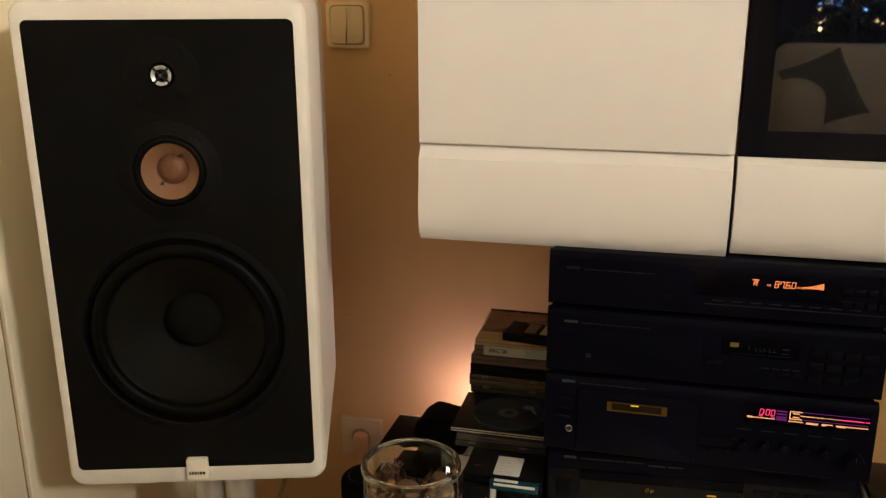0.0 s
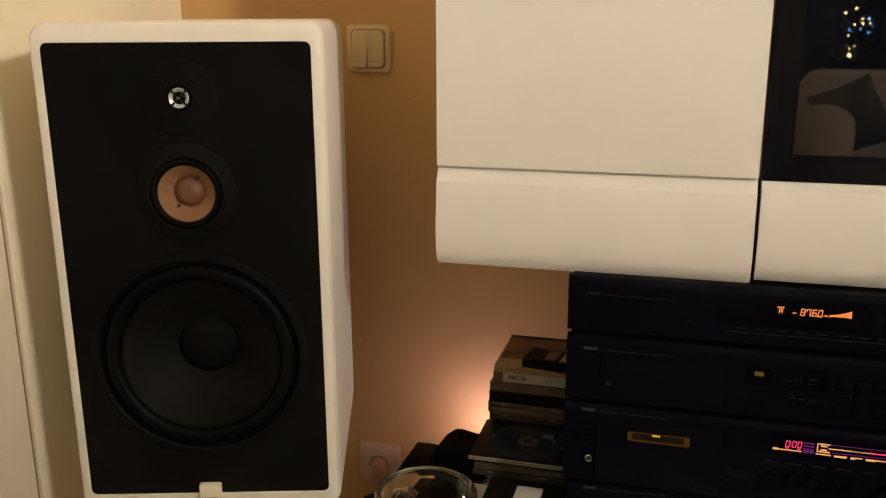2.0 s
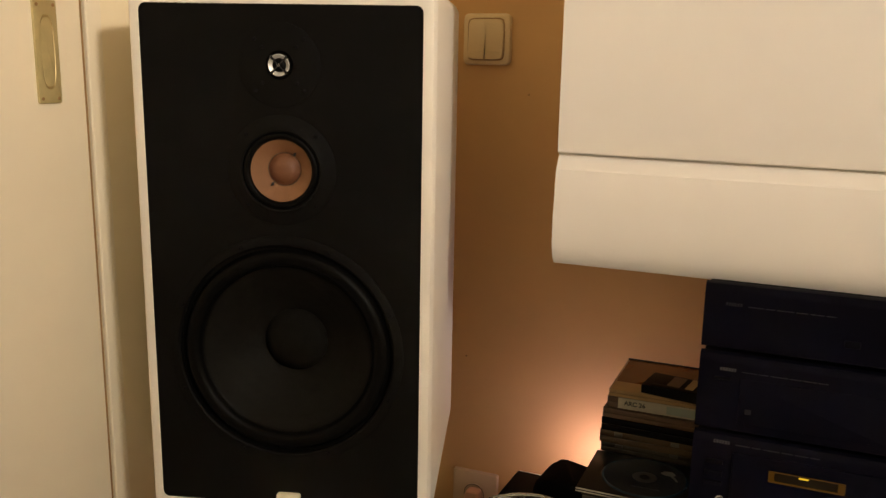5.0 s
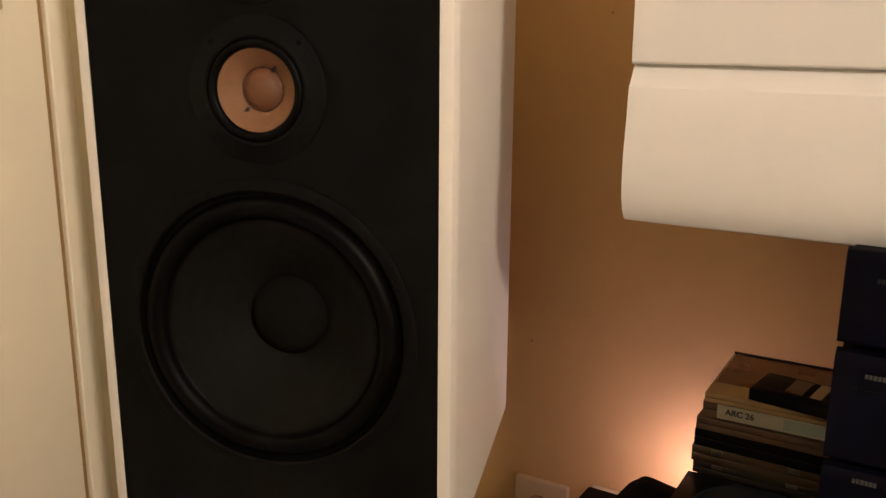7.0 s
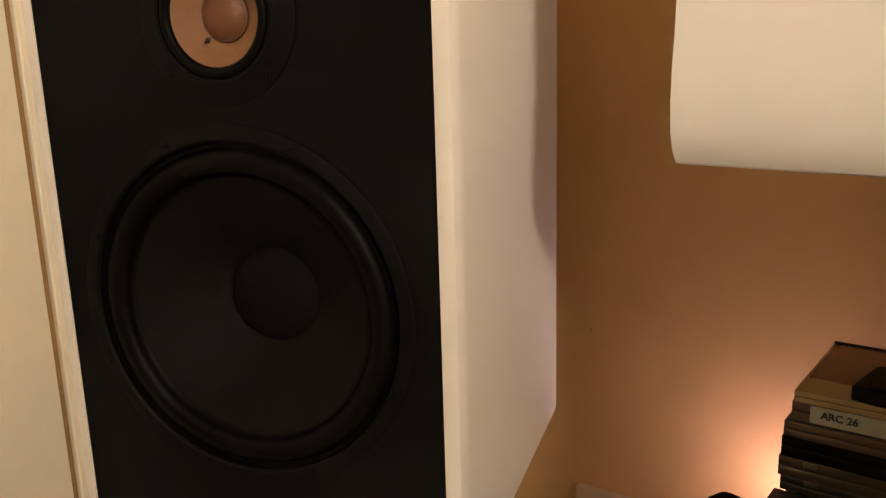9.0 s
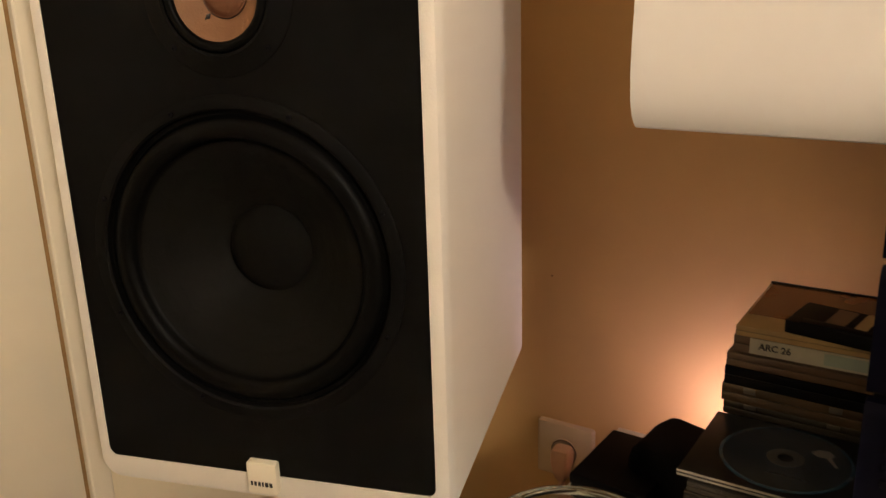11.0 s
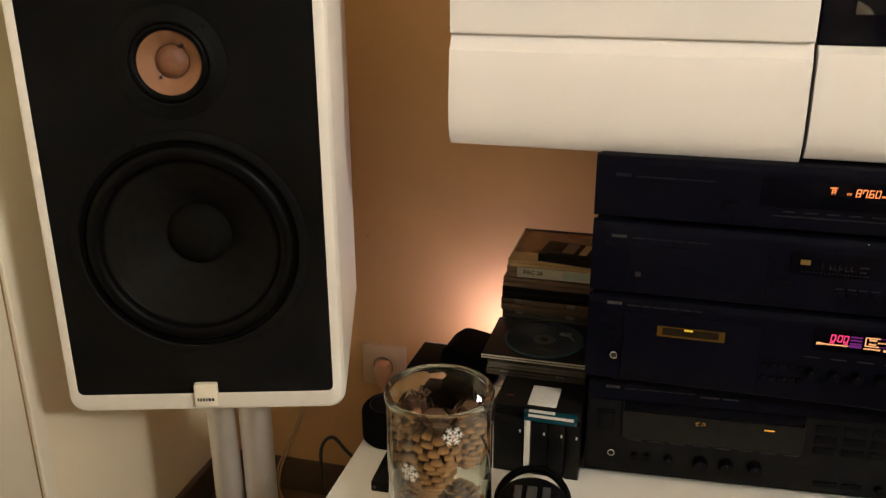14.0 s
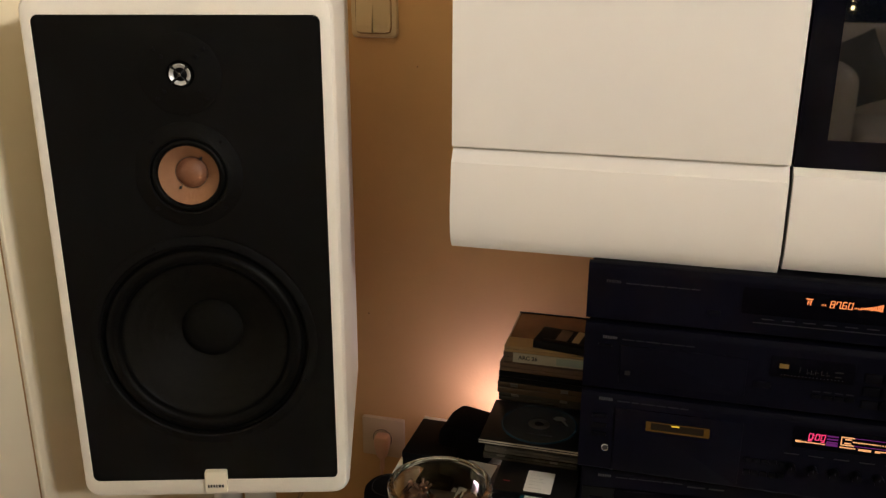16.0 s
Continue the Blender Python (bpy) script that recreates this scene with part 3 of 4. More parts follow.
# ---- the hanging wall unit ----
def front_profile(top, lip, low=0.7805):
    """The bowed drawer front's section: a hollow finger lip at its top, then the bow, then the turn under."""
    return [(1.4446, top), (1.4432, top - lip * 0.12), (1.4406, top - lip * 0.36), (1.4374, top - lip * 0.64), (1.4346, top - lip * 0.88), (1.4335, top - lip * 0.97), (1.4326, top - lip), (1.4321, top - lip - 0.0012),
            (1.4300, low + 0.090), (1.4272, low + 0.065), (1.4265, low + 0.043), (1.4280, low + 0.0235), (1.4325, low + 0.0105), (1.4395, low + 0.002), (1.4455, low), (1.4595, low), (1.4595, top)]


wx0, wx1 = 0.1955, 0.6115
cabinet = thing("wall_cabinet", "white lacquered hanging wall cabinet with a bowed drawer front", "cabinet", (0.4, 1.65, 0.79))
inv = Matrix.Translation((-0.4, -1.65, -0.79))


def under(bm, m=inv):
    bmesh.ops.transform(bm, matrix=m, verts=bm.verts)
    return bm


part("body", under(box(wx0 + 0.002, wx1 - 0.001, 1.462, WALL, 0.792, 1.75, 0.001)), CARCASS, cabinet, "white board carcass")
door_p = [(1.4550, 0.9186), (1.4400, 0.9188), (1.4372, 0.9194), (1.4360, 0.9210), (1.4360, 1.735), (1.438, 1.74), (1.4595, 1.74), (1.4595, 0.9186)]
part("door_panel", under(profile_bar(door_p, wx0, wx1)), LACQUER, cabinet, "plain white lacquered door")
part("drawer_front", under(profile_bar(front_profile(0.9184, 0.0186), wx0, wx1)), LACQUER, cabinet, "bowed white drawer front")

tvunit = thing("television_cabinet", "white lacquered hanging cabinet below the television", "cabinet", (1.1, 1.65, 0.79))
inv2 = Matrix.Translation((-1.1, -1.65, -0.79))
part("body", under(box(0.618, 1.69, 1.462, WALL, 0.792, 0.905, 0.001), inv2), CARCASS, tvunit, "white board carcass")
part("drawer_front", under(profile_bar([(y + 0.002, z) for y, z in front_profile(0.9150, 0.0065, 0.7860)], 0.6165, 1.69), inv2), LACQUER, tvunit, "bowed white drawer front")

tv = thing("television", "black glossy flat television, switched off, standing on the white cabinet", "television", (1.15, 1.47, 0.905))
TX0, TX1, TZ0, TZ1 = 0.6165, 1.68, 0.9155, 1.56
inv3 = Matrix.Translation((-1.15, -1.47, -0.905))
b = bmesh.new()
bz = 0.0335
for x0, x1, z0, z1 in ((TX0, TX0 + bz, TZ0, TZ1), (TX1 - bz, TX1, TZ0, TZ1), (TX0 + bz, TX1 - bz, TZ0, TZ0 + bz), (TX0 + bz, TX1 - bz, TZ1 - bz, TZ1)):
    box(x0, x1, 1.450, 1.475, z0, z1, bm=b)
part("bezel", under(b, inv3), TVBEZEL, tv, "glossy black bezel", smooth=0)
part("screen", under(box(TX0 + bz - 0.001, TX1 - bz + 0.001, 1.4522, 1.470, TZ0 + bz - 0.001, TZ1 - bz + 0.001), inv3), TVSCREEN, tv, "dark reflecting glass screen", smooth=0)
part("back_cover", under(box(TX0 + 0.01, TX1 - 0.01, 1.475, 1.56, TZ0 + 0.003, TZ1 - 0.01, 0.01), inv3), BLACKMETAL, tv)
part("stand_foot", under(box(0.95, 1.35, 1.48, 1.70, 0.905, 0.917, 0.003), inv3), BLACKMETAL, tv)


# ---- the low white bench ----
TOP = 0.318
bench = thing("media_bench", "low white media bench carrying the hi-fi stack and cases", "bench", (0.95, 1.45, FLOOR))
part("bench_top", box(-0.893, 0.85, -0.33, 0.335, TOP - FLOOR - 0.028, TOP - FLOOR, 0.0015), BENCHWHITE, bench)
part("side_panel", box(-0.83, -0.806, -0.30, 0.33, 0.0, TOP - FLOOR - 0.028, 0.001), BENCHWHITE, bench)
part("side_panel", box(0.78, 0.804, -0.30, 0.33, 0.0, TOP - FLOOR - 0.028, 0.001), BENCHWHITE, bench)
part("shelf", box(-0.806, 0.78, -0.29, 0.32, 0.12, 0.14, 0.001), BENCHWHITE, bench)


# ---- the hi-fi stack ----
SX, SW, SY = 0.383, 0.435, 1.413


def component(name, label, z0, z1, foot=0.008, drop=0.0, x=SX, y=SY, rz=0.0):
    """An empty black housing with front panel and feet; local x from its left side, y from its front, z from its feet."""
    t = thing(name, label, "hi-fi component", (x, y, z0), rz, group="hi-fi stack")
    h = z1 - z0
    part("housing", box(0.003, SW - 0.003, 0.012, 0.285, foot, h - 0.001, 0.0015), BLACKMETAL, t, "black painted steel housing")
    front = [(0.013, foot - 0.001), (0.0012, foot - 0.001), (0.0, foot + 0.001), (0.0, h - 0.010), (0.001, h - 0.005), (0.0045, h - 0.001), (0.009, h), (0.013, h)]
    part("front_panel", profile_bar(front, 0.0, SW), BLACKFRONT, t, "black brushed front panel")
    for fx in (0.045, SW - 0.045):
        for fy in (0.045, 0.25):
            part("foot", lathe([(0, -drop), (0.016, -drop), (0.018, 0.002 - drop), (0.018, foot + 0.001), (0, foot + 0.001)], 20, Matrix.Translation((fx, fy, 0))), RUBBER, t)
    return t


def bars(t, name, material, z, spans, height=0.002, label="", depth=0.0006):
    """A row of small plain marks printed on a front."""
    b = bmesh.new()
    for x0, x1 in spans:
        box(x0, x1, -depth, 0.0012, z - height / 2, z + height / 2, bm=b)
    return part(name, b, material, t, label, smooth=0)


def mark_row(x, widths, gap=0.0022):
    out = []
    for w in widths:
        out.append((x, x + w))
        x += w + gap
    return out


def logo(t, z, ink=GREYPRINT):
    bars(t, "maker_mark", ink, z, mark_row(0.0235, (0.0021, 0.0023, 0.0026, 0.0023, 0.0024, 0.0022), 0.0008), 0.0036, "small grey maker's mark")
    bars(t, "model_line", DIMPRINT, z - 0.0012, mark_row(0.048, (0.016, 0.010, 0.018, 0.012, 0.014, 0.010)), 0.0011, "thin line of small grey print")


def key(t, x0, x1, z0, z1, depth=0.003):
    return part("button", slab(x0, x1, z0, z1, 0.0012, -depth, 0.001, 0.0008, n=2), BUTTON, t)


def knob(t, x, z, r, depth=0.016):
    k = part("knob", lathe([(r, 0.001), (r, -depth * 0.8), (r * 0.94, -depth), (r * 0.6, -depth * 1.02), (0, -depth)], 28, Matrix.Translation((x, 0, z)) @ INTO), BUTTON, t)
    part("pointer", box(x - 0.0005, x + 0.0005, -depth * 1.02 - 0.0004, -depth * 0.9, z + r * 0.3, z + r * 0.9), DIMPRINT, k)
    return k


def jack(t, x, z):
    j = part("headphone_jack", lathe([(0.0051, 0.001), (0.0051, -0.0016), (0.0047, -0.0021), (0.0039, -0.0018), (0.0036, 0.0)], 28, Matrix.Translation((x, 0, z)) @ INTO), CHROME, t, "silver ringed headphone jack")
    part("hole", lathe([(0.0038, -0.0006), (0, -0.0006)], 20, Matrix.Translation((x, 0, z)) @ INTO), INK, j)


SEGMENTS = {"0": "abcdef", "6": "acdefg", "7": "abcf", "8": "abcdefg", "A": "abcefg"}


def lit_digits(name, text, x, z, w, h, material, parent, label, pitch, t=0.0008):
    """Slanted seven-segment figures, as the display shows them."""
    b = bmesh.new()
    for ch in text:
        if ch in ".:":
            for k in ((0.0,) if ch == "." else (0.28, 0.66)):
                box(x - 0.0012, x - 0.0001, -0.0027, -0.0018, z + k * h, z + k * h + t, bm=b)
            x += 0.0004 if ch == "." else 0.0012
            continue
        m, g = h / 2, t * 0.35
        spans = {"a": (g, w - g, h - t, h), "d": (g, w - g, 0, t), "g": (g, w - g, m - t / 2, m + t / 2), "f": (0, t, m + g, h - g), "e": (0, t, g, m - g), "b": (w - t, w, m + g, h - g), "c": (w - t, w, g, m - g)}
        for seg in SEGMENTS[ch]:
            x0, x1, z0, z1 = spans[seg]
            box(x + x0, x + x1, -0.0027, -0.0018, z + z0, z + z1, bm=b)
        x += pitch
    for v in b.verts:
        v.co.x += 0.12 * (v.co.z - z)
    return part(name, b, material, parent, label, smooth=0)


amp_z, deck_z, cd_z, tun_z, tun_top = 0.318, 0.4815, 0.6035, 0.7025, 0.7845

amp = component("amplifier", "black hi-fi amplifier with an orange lit input display", amp_z, 0.4705, 0.010, x=SX + 0.004, y=1.440, rz=4.0)
part("lower_panel", slab(0.002, SW - 0.002, 0.012, 0.1225, 0.001, -0.0012, 0.001, 0.0006), GREYFRONT, amp, "dark grey lower front")
logo(amp, 0.4600 - amp_z)
bars(amp, "series_mark", DIMPRINT, 0.4558 - amp_z, mark_row(0.146, (0.024, 0.020), 0.005), 0.0022, "two grey series marks")
amp_window = part("display_window", slab(0.047, 0.281, 0.0655, 0.1220, 0.002, -0.0030, 0.001, 0.0008), OLIVEWINDOW, amp, "olive tinted display window")
part("window_head", box(0.0475, 0.2805, -0.0040, 0.0, 0.1080, 0.1240, 0.0008), SMOKED, amp, "dark strip over the display")
writing("input_letters", "C D", 0.0076, ORANGELIT, amp_window, Matrix.Translation((0.1425, -0.0043, 0.0965)) @ FACING, 0.18, "orange lit letters", -0.00025)
part("lit_bar", box(0.2305, 0.2435, -0.0046, -0.0038, 0.0985, 0.1001), ORANGELIT, amp_window, "orange lit bar")
bars(amp, "control_print", DIMPRINT, 0.0640, [(0.056 + 0.029 * i, 0.075 + 0.029 * i) for i in range(8)], 0.0012, "small grey control print", 0.003)
key(amp, 0.013, 0.037, 0.0775, 0.1075)
key(amp, 0.0145, 0.0355, 0.0935, 0.1045, 0.0045)
jack(amp, 0.0355, 0.0400)
for x in (0.067, 0.083):
    knob(amp, x, 0.0405, 0.0042, 0.009)
knob(amp, 0.112, 0.0400, 0.0058, 0.012)
for x in (0.154, 0.188, 0.2245):
    knob(amp, x, 0.0400, 0.0092, 0.016)
for r in range(3):
    for c in range(3):
        key(amp, 0.294 + 0.035 * c, 0.322 + 0.035 * c, 0.0700 + 0.0165 * r, 0.0805 + 0.0165 * r)
knob(amp, 0.417, 0.0905, 0.013, 0.020)
key(amp, 0.300, 0.331, 0.0205, 0.0285)
key(amp, 0.337, 0.362, 0.0205, 0.0285)
knob(amp, 0.382, 0.0255, 0.006, 0.01)

deck = component("cassette_deck", "black cassette deck with amber tape window and pink level meters", deck_z, cd_z - 0.001, drop=0.011)
logo(deck, 0.595 - deck_z)
well = part("cassette_door", slab(0.046, 0.209, 0.010, 0.104, 0.003, -0.003, 0.001, 0.001), BLACKFRONT, deck, "black cassette door")
tape = part("tape_window", slab(0.0870, 0.1685, 0.0755, 0.0895, 0.001, -0.0036, -0.002, 0.0004), AMBERWINDOW, well, "amber lit tape window")
part("tape_shadow", box(0.0935, 0.1610, -0.0042, -0.0034, 0.0785, 0.0885), AMBERDARK, well, "dark middle of the tape window")
part("tape_gap", box(0.1195, 0.1300, -0.0047, -0.0040, 0.0862, 0.0882), YELLOWLIT, well, "bright yellow tape gap")
jack(deck, 0.0355, 0.041)
for z in (0.058, 0.071, 0.085):
    key(deck, 0.016, 0.036, z, z + 0.006)
meter = part("meter_window", slab(0.270, 0.425, 0.079, 0.108, 0.002, -0.002, 0.001, 0.0006), SMOKED, deck, "smoked meter window")
lit_digits("counter_digits", "0:00", 0.2878, 0.0928, 0.0050, 0.0088, PINKLIT, meter, "pink lit counter digits", 0.0066)
for x0, x1, z0, z1, m in ((0.273, 0.280, 0.0872, 0.0900, WARMLIT), (0.280, 0.3085, 0.0878, 0.0890, WARMLIT), (0.2875, 0.2925, 0.0906, 0.0914, PINKLIT), (0.3030, 0.3075, 0.0906, 0.0914, PINKLIT),
                          (0.3255, 0.3440, 0.0868, 0.0882, WARMLIT), (0.3475, 0.3625, 0.0855, 0.0882, WARMLIT), (0.3670, 0.3730, 0.0855, 0.0882, WARMLIT), (0.3730, 0.3810, 0.0870, 0.0882, WARMLIT),
                          (0.3850, 0.3965, 0.0855, 0.0882, WARMLIT), (0.3965, 0.4240, 0.0868, 0.0880, WARMLIT),
                          (0.3262, 0.3274, 0.0905, 0.1025, WARMLIT), (0.3274, 0.3420, 0.1012, 0.1025, WARMLIT), (0.3274, 0.3420, 0.0905, 0.0918, WARMLIT), (0.3305, 0.3385, 0.0982, 0.1000, WARMLIT), (0.3305, 0.3385, 0.0930, 0.0946, WARMLIT),
                          (0.342, 0.424, 0.1016, 0.1022, VIOLETLIT), (0.342, 0.424, 0.0908, 0.0915, VIOLETLIT)):
    part("lit_mark", box(x0, x1, -0.0026, -0.0018, z0, z1), m, meter)
for i in range(4):
    part("lit_mark", box(0.3098, 0.3230, -0.0026, -0.0018, 0.0872 + 0.0042 * i, (0.0905 if i == 0 else 0.0890) + 0.0042 * i), VIOLETLIT, meter)
for x0, n, m in ((0.3400, 16, WARMLIT), (0.3892, 12, PINKLIT)):
    b = bmesh.new()
    for i in range(n):
        box(x0 + 0.0031 * i, x0 + 0.0031 * i + (0.0024 if i < 9 else 0.0016), -0.0026, -0.0018, 0.0957, 0.0971, bm=b)
    part("level_meter", b, m, meter, "row of lit level segments", smooth=0)
for x in (0.272, 0.298, 0.324, 0.350, 0.376):
    knob(deck, x, 0.049, 0.0062, 0.012)
knob(deck, 0.412, 0.041, 0.0115, 0.016)
for r in range(2):
    for c in range(5):
        key(deck, 0.215 + 0.0105 * c, 0.2235 + 0.0105 * c, 0.030 + 0.018 * r, 0.037 + 0.018 * r)
bars(deck, "control_print", DIMPRINT, 0.068, [(0.262 + 0.03 * i, 0.280 + 0.03 * i) for i in range(5)], 0.0012, "small grey control print")

cdp = component("cd_player", "black compact disc player with a dim display", cd_z, tun_z - 0.001)
logo(cdp, 0.6845 - cd_z)
part("disc_tray", slab(0.047, 0.205, 0.018, 0.072, 0.001, -0.0015, 0.001, 0.0008), BLACKFRONT, cdp, "black disc tray front")
bars(cdp, "disc_mark", DIMPRINT, 0.0335, [(0.0545, 0.0615)], 0.0060, "small grey disc mark", 0.0022)
key(cdp, 0.018, 0.036, 0.068, 0.0715)
cd_window = part("display_window", slab(0.232, 0.330, 0.052, 0.080, 0.002, -0.002, 0.001, 0.0006), SMOKED, cdp, "smoked display window")
part("lit_button", box(0.2425, 0.2535, -0.0028, -0.0018, 0.0650, 0.0708), YELLOWDIM, cd_window, "yellow lit indicator")
b = box(0.2665, 0.2672, -0.0026, -0.0018, 0.0615, 0.0690)
for x in (0.275, 0.280, 0.285, 0.292, 0.298):
    box(x, x + 0.0035, -0.0026, -0.0018, 0.0600 + (x % 0.003), 0.0606 + (x % 0.003), bm=b)
    box(x, x + 0.0005, -0.0026, -0.0018, 0.0600, 0.0670, bm=b)
part("dim_marks", b, DIMLIT, cd_window, "dim track and time marks", smooth=0)
part("lit_mark", box(0.308, 0.317, -0.0026, -0.0018, 0.0660, 0.0672), DIMLIT, cd_window)
part("lit_mark", box(0.308, 0.315, -0.0026, -0.0018, 0.0600, 0.0610), DIMLIT, cd_window)
bars(cdp, "dot_scale", DIMPRINT, 0.0560, [(0.245 + 0.0042 * i, 0.2462 + 0.0042 * i) for i in range(18)], 0.0010, "row of tiny dots", 0.0026)
for r in range(3):
    for c in range(4 if r else 3):
        key(cdp, 0.342 + 0.0215 * c, 0.3605 + 0.0215 * c, 0.022 + 0.018 * r, 0.0335 + 0.018 * r)
for i in range(4):
    key(cdp, 0.285 + 0.013 * i, 0.295 + 0.013 * i, 0.028, 0.034)
key(cdp, 0.215, 0.235, 0.034, 0.043)
bars(cdp, "control_print", DIMPRINT, 0.0375, [(0.285 + 0.013 * i, 0.294 + 0.013 * i) for i in range(4)], 0.0012, "small grey control print")

tun = component("radio_tuner", "black radio tuner with an amber frequency display", tun_z, tun_top)
logo(tun, 0.7620 - tun_z, DIMPRINT)
bars(tun, "lower_ridge", DIMPRINT, 0.0225, [(0.205, 0.425)], 0.0010, "thin ridge under the display")
tun_window = part("display_window", slab(0.190, 0.368, 0.034, 0.068, 0.002, -0.002, 0.001, 0.0006), SMOKED, tun, "smoked display window")
lit_digits("frequency_digits", "87.60", 0.2895, 0.0518, 0.0051, 0.0088, AMBERLIT, tun_window, "amber lit frequency digits", 0.0066)
lit_digits("band_letter", "A", 0.2640, 0.0525, 0.0044, 0.0062, AMBERLIT, tun_window, "amber lit letter", 0.006)
writing("unit_letters", "FM", 0.0038, AMBERLIT, tun_window, Matrix.Translation((0.2805, -0.0023, 0.0530)) @ FACING, 0.1)
writing("unit_letters", "MHz", 0.0036, AMBERLIT, tun_window, Matrix.Translation((0.3165, -0.0023, 0.0524)) @ FACING, 0.1)
part("lit_bar", box(0.2622, 0.2706, -0.0028, -0.0018, 0.0600, 0.0611), AMBERLIT, tun_window)
for i in range(11):
    part("signal_bar", box(0.3240 + 0.0023 * i, 0.3255 + 0.0023 * i, -0.0028, -0.0018, 0.0535 - (0.0008 if i in (0, 5, 9, 10) else 0), 0.0552 + 0.0062 * (i / 10) ** 1.5), AMBERLIT, tun_window)
for r in range(2):
    for c in range(4):
        key(tun, 0.372 + 0.0145 * c, 0.3845 + 0.0145 * c, 0.030 + 0.017 * r, 0.040 + 0.017 * r)
key(tun, 0.150, 0.166, 0.026, 0.034)
bars(tun, "control_print", DIMPRINT, 0.028, [(0.215 + 0.024 * i, 0.229 + 0.024 * i) for i in range(8)], 0.0010, "small grey control print")


# ---- cases beside the stack ----
def case(name, label, category, x0, x1, y0, y1, z0, z1, body, rz=0.0, group=""):
    """A flat case: two shells with a seam between, its place at its base."""
    cx, cy = (x0 + x1) / 2, (y0 + y1) / 2
    t = thing(name, label, category, (cx, cy, z0), rz, group)
    w, d, h = (x1 - x0) / 2, (y1 - y0) / 2, z1 - z0
    part("lower_shell", box(-w, w, -d, d, 0.0, h * 0.48, min(0.0008, h * 0.1)), body, t)
    part("seam", box(-w + 0.0012, w - 0.0012, -d + 0.0012, d - 0.0012, h * 0.48, h * 0.52), SHADOWGAP, t)
    part("upper_shell", box(-w, w, -d, d, h * 0.52, h, min(0.0008, h * 0.1)), body, t)
    return t


def hinge(t, w, d, h):
    for x in (-w * 0.62, w * 0.5):
        part("hinge", box(x - 0.006, x + 0.006, -d - 0.0006, -d + 0.001, h * 0.62, h * 0.95, 0.0004), CASEEDGE, t, "frosted clear hinge lug")


# four tall black cassette boxes standing in a row
xs = (0.2605, 0.3035, 0.3130, 0.3370, 0.3610, 0.3815)
for i in range(5):
    m = WHITEPLASTIC if i == 1 else BLACKCASE
    t = thing("cassette_box", "white spined cassette box standing among black ones" if i == 1 else "black cassette box standing upright on the white bench", "cassette box", ((xs[i] + xs[i + 1]) / 2, 1.60, TOP), group="row of cassette boxes")
    w = (xs[i + 1] - xs[i]) / 2 - 0.0006
    part("sleeve", box(-w, w, -0.18, 0.18, 0.0, 0.0855, 0.0012), m, t)
    if i != 1:
        part("spine", box(-w + 0.0015, w - 0.0015, -0.1812, -0.179, 0.003, 0.0825, 0.0008), BLACKCASE, t)
        part("label_dot", box(w - 0.0055, w - 0.0030, -0.1819, -0.1808, 0.066, 0.0705), PAPER, t, "tiny pale mark")
flat = case("flat_case", "black flat media case with a white paper label", "media case", 0.2600, 0.3800, 1.4300, 1.7800, 0.4036, 0.4190, BLACKCASE)
part("paper_label", slab(-0.0150, 0.0250, -0.1690, -0.1140, 0.002, 0.0159, 0.0150, 0.0002, "z"), PAPER, flat, "white paper label with faint writing")
for i in range(5):
    part("ink_line", box(-0.010, 0.006 + 0.004 * (i % 3), -0.1260 - 0.0085 * i, -0.1254 - 0.0085 * i, 0.0158, 0.0161), FAINTINK, flat)
part("red_mark", box(-0.048, -0.038, -0.150, -0.1485, 0.0153, 0.0158), mat("red_print", (0.25, 0.02, 0.02), 0.5), flat)
blue = case("blue_case", "translucent blue plastic disc case with white label strips", "media case", 0.3030, 0.3760, 1.4190, 1.4296, 0.4036, 0.4170, BLUECASE)
part("label_strip", box(-0.030, 0.032, -0.0066, -0.0050, 0.0075, 0.0112), PAPER, blue, "white label strip")
part("label_strip", box(-0.030, 0.006, -0.0040, 0.0030, 0.0132, 0.0137), PAPER, blue, "white label strip")

# the jewel cases with a disc on top
z = 0.4192
for i, (dx, h, m) in enumerate(((0.004, 0.0100, CLEARPLASTIC), (0.006, 0.0098, CASEEDGE), (0.005, 0.0075, CLEARPLASTIC))):
    t = case("jewel_case", "scratched clear jewel case in a small pile", "CD case", 0.2260 + dx, 0.3760, 1.5080 + 0.002 * i, 1.6300, z, z + h, m, group="pile of jewel cases")
    hinge(t, 0.073, 0.061, h)
    z += h + 0.0003
tray = case("open_tray_case", "open black disc tray on the pile of jewel cases", "CD case", 0.2240, 0.3800, 1.5040, 1.6340, z, z + 0.0065, BLACKCASE)
# the tray's clear edges, coloured pale to imitate highlight lines along them
part("clear_edge", box(-0.0782, 0.0782, -0.0656, -0.0645, 0.0004, 0.0022), CLEARGLINT, tray, "clear plastic edge with its highlight put into the colour")
part("clear_edge", box(-0.0782, 0.0782, -0.0656, -0.0645, 0.0040, 0.0060), CLEARGLINT, tray, "clear plastic edge with its highlight put into the colour")
z += 0.0067
disc = thing("compact_disc", "dark printed compact disc lying on the open tray", "disc", (0.3065, 1.5690, z))
part("disc_face", lathe([(0.0075, 0.0014), (0.0592, 0.0014)], 72), DISCFACE, disc)
part("disc_edge", lathe([(0.0592, 0.0), (0.0600, 0.0004), (0.0600, 0.0011), (0.0592, 0.0014), (0.0570, 0.00145)], 72), DISCEDGE, disc, "bluish disc rim")
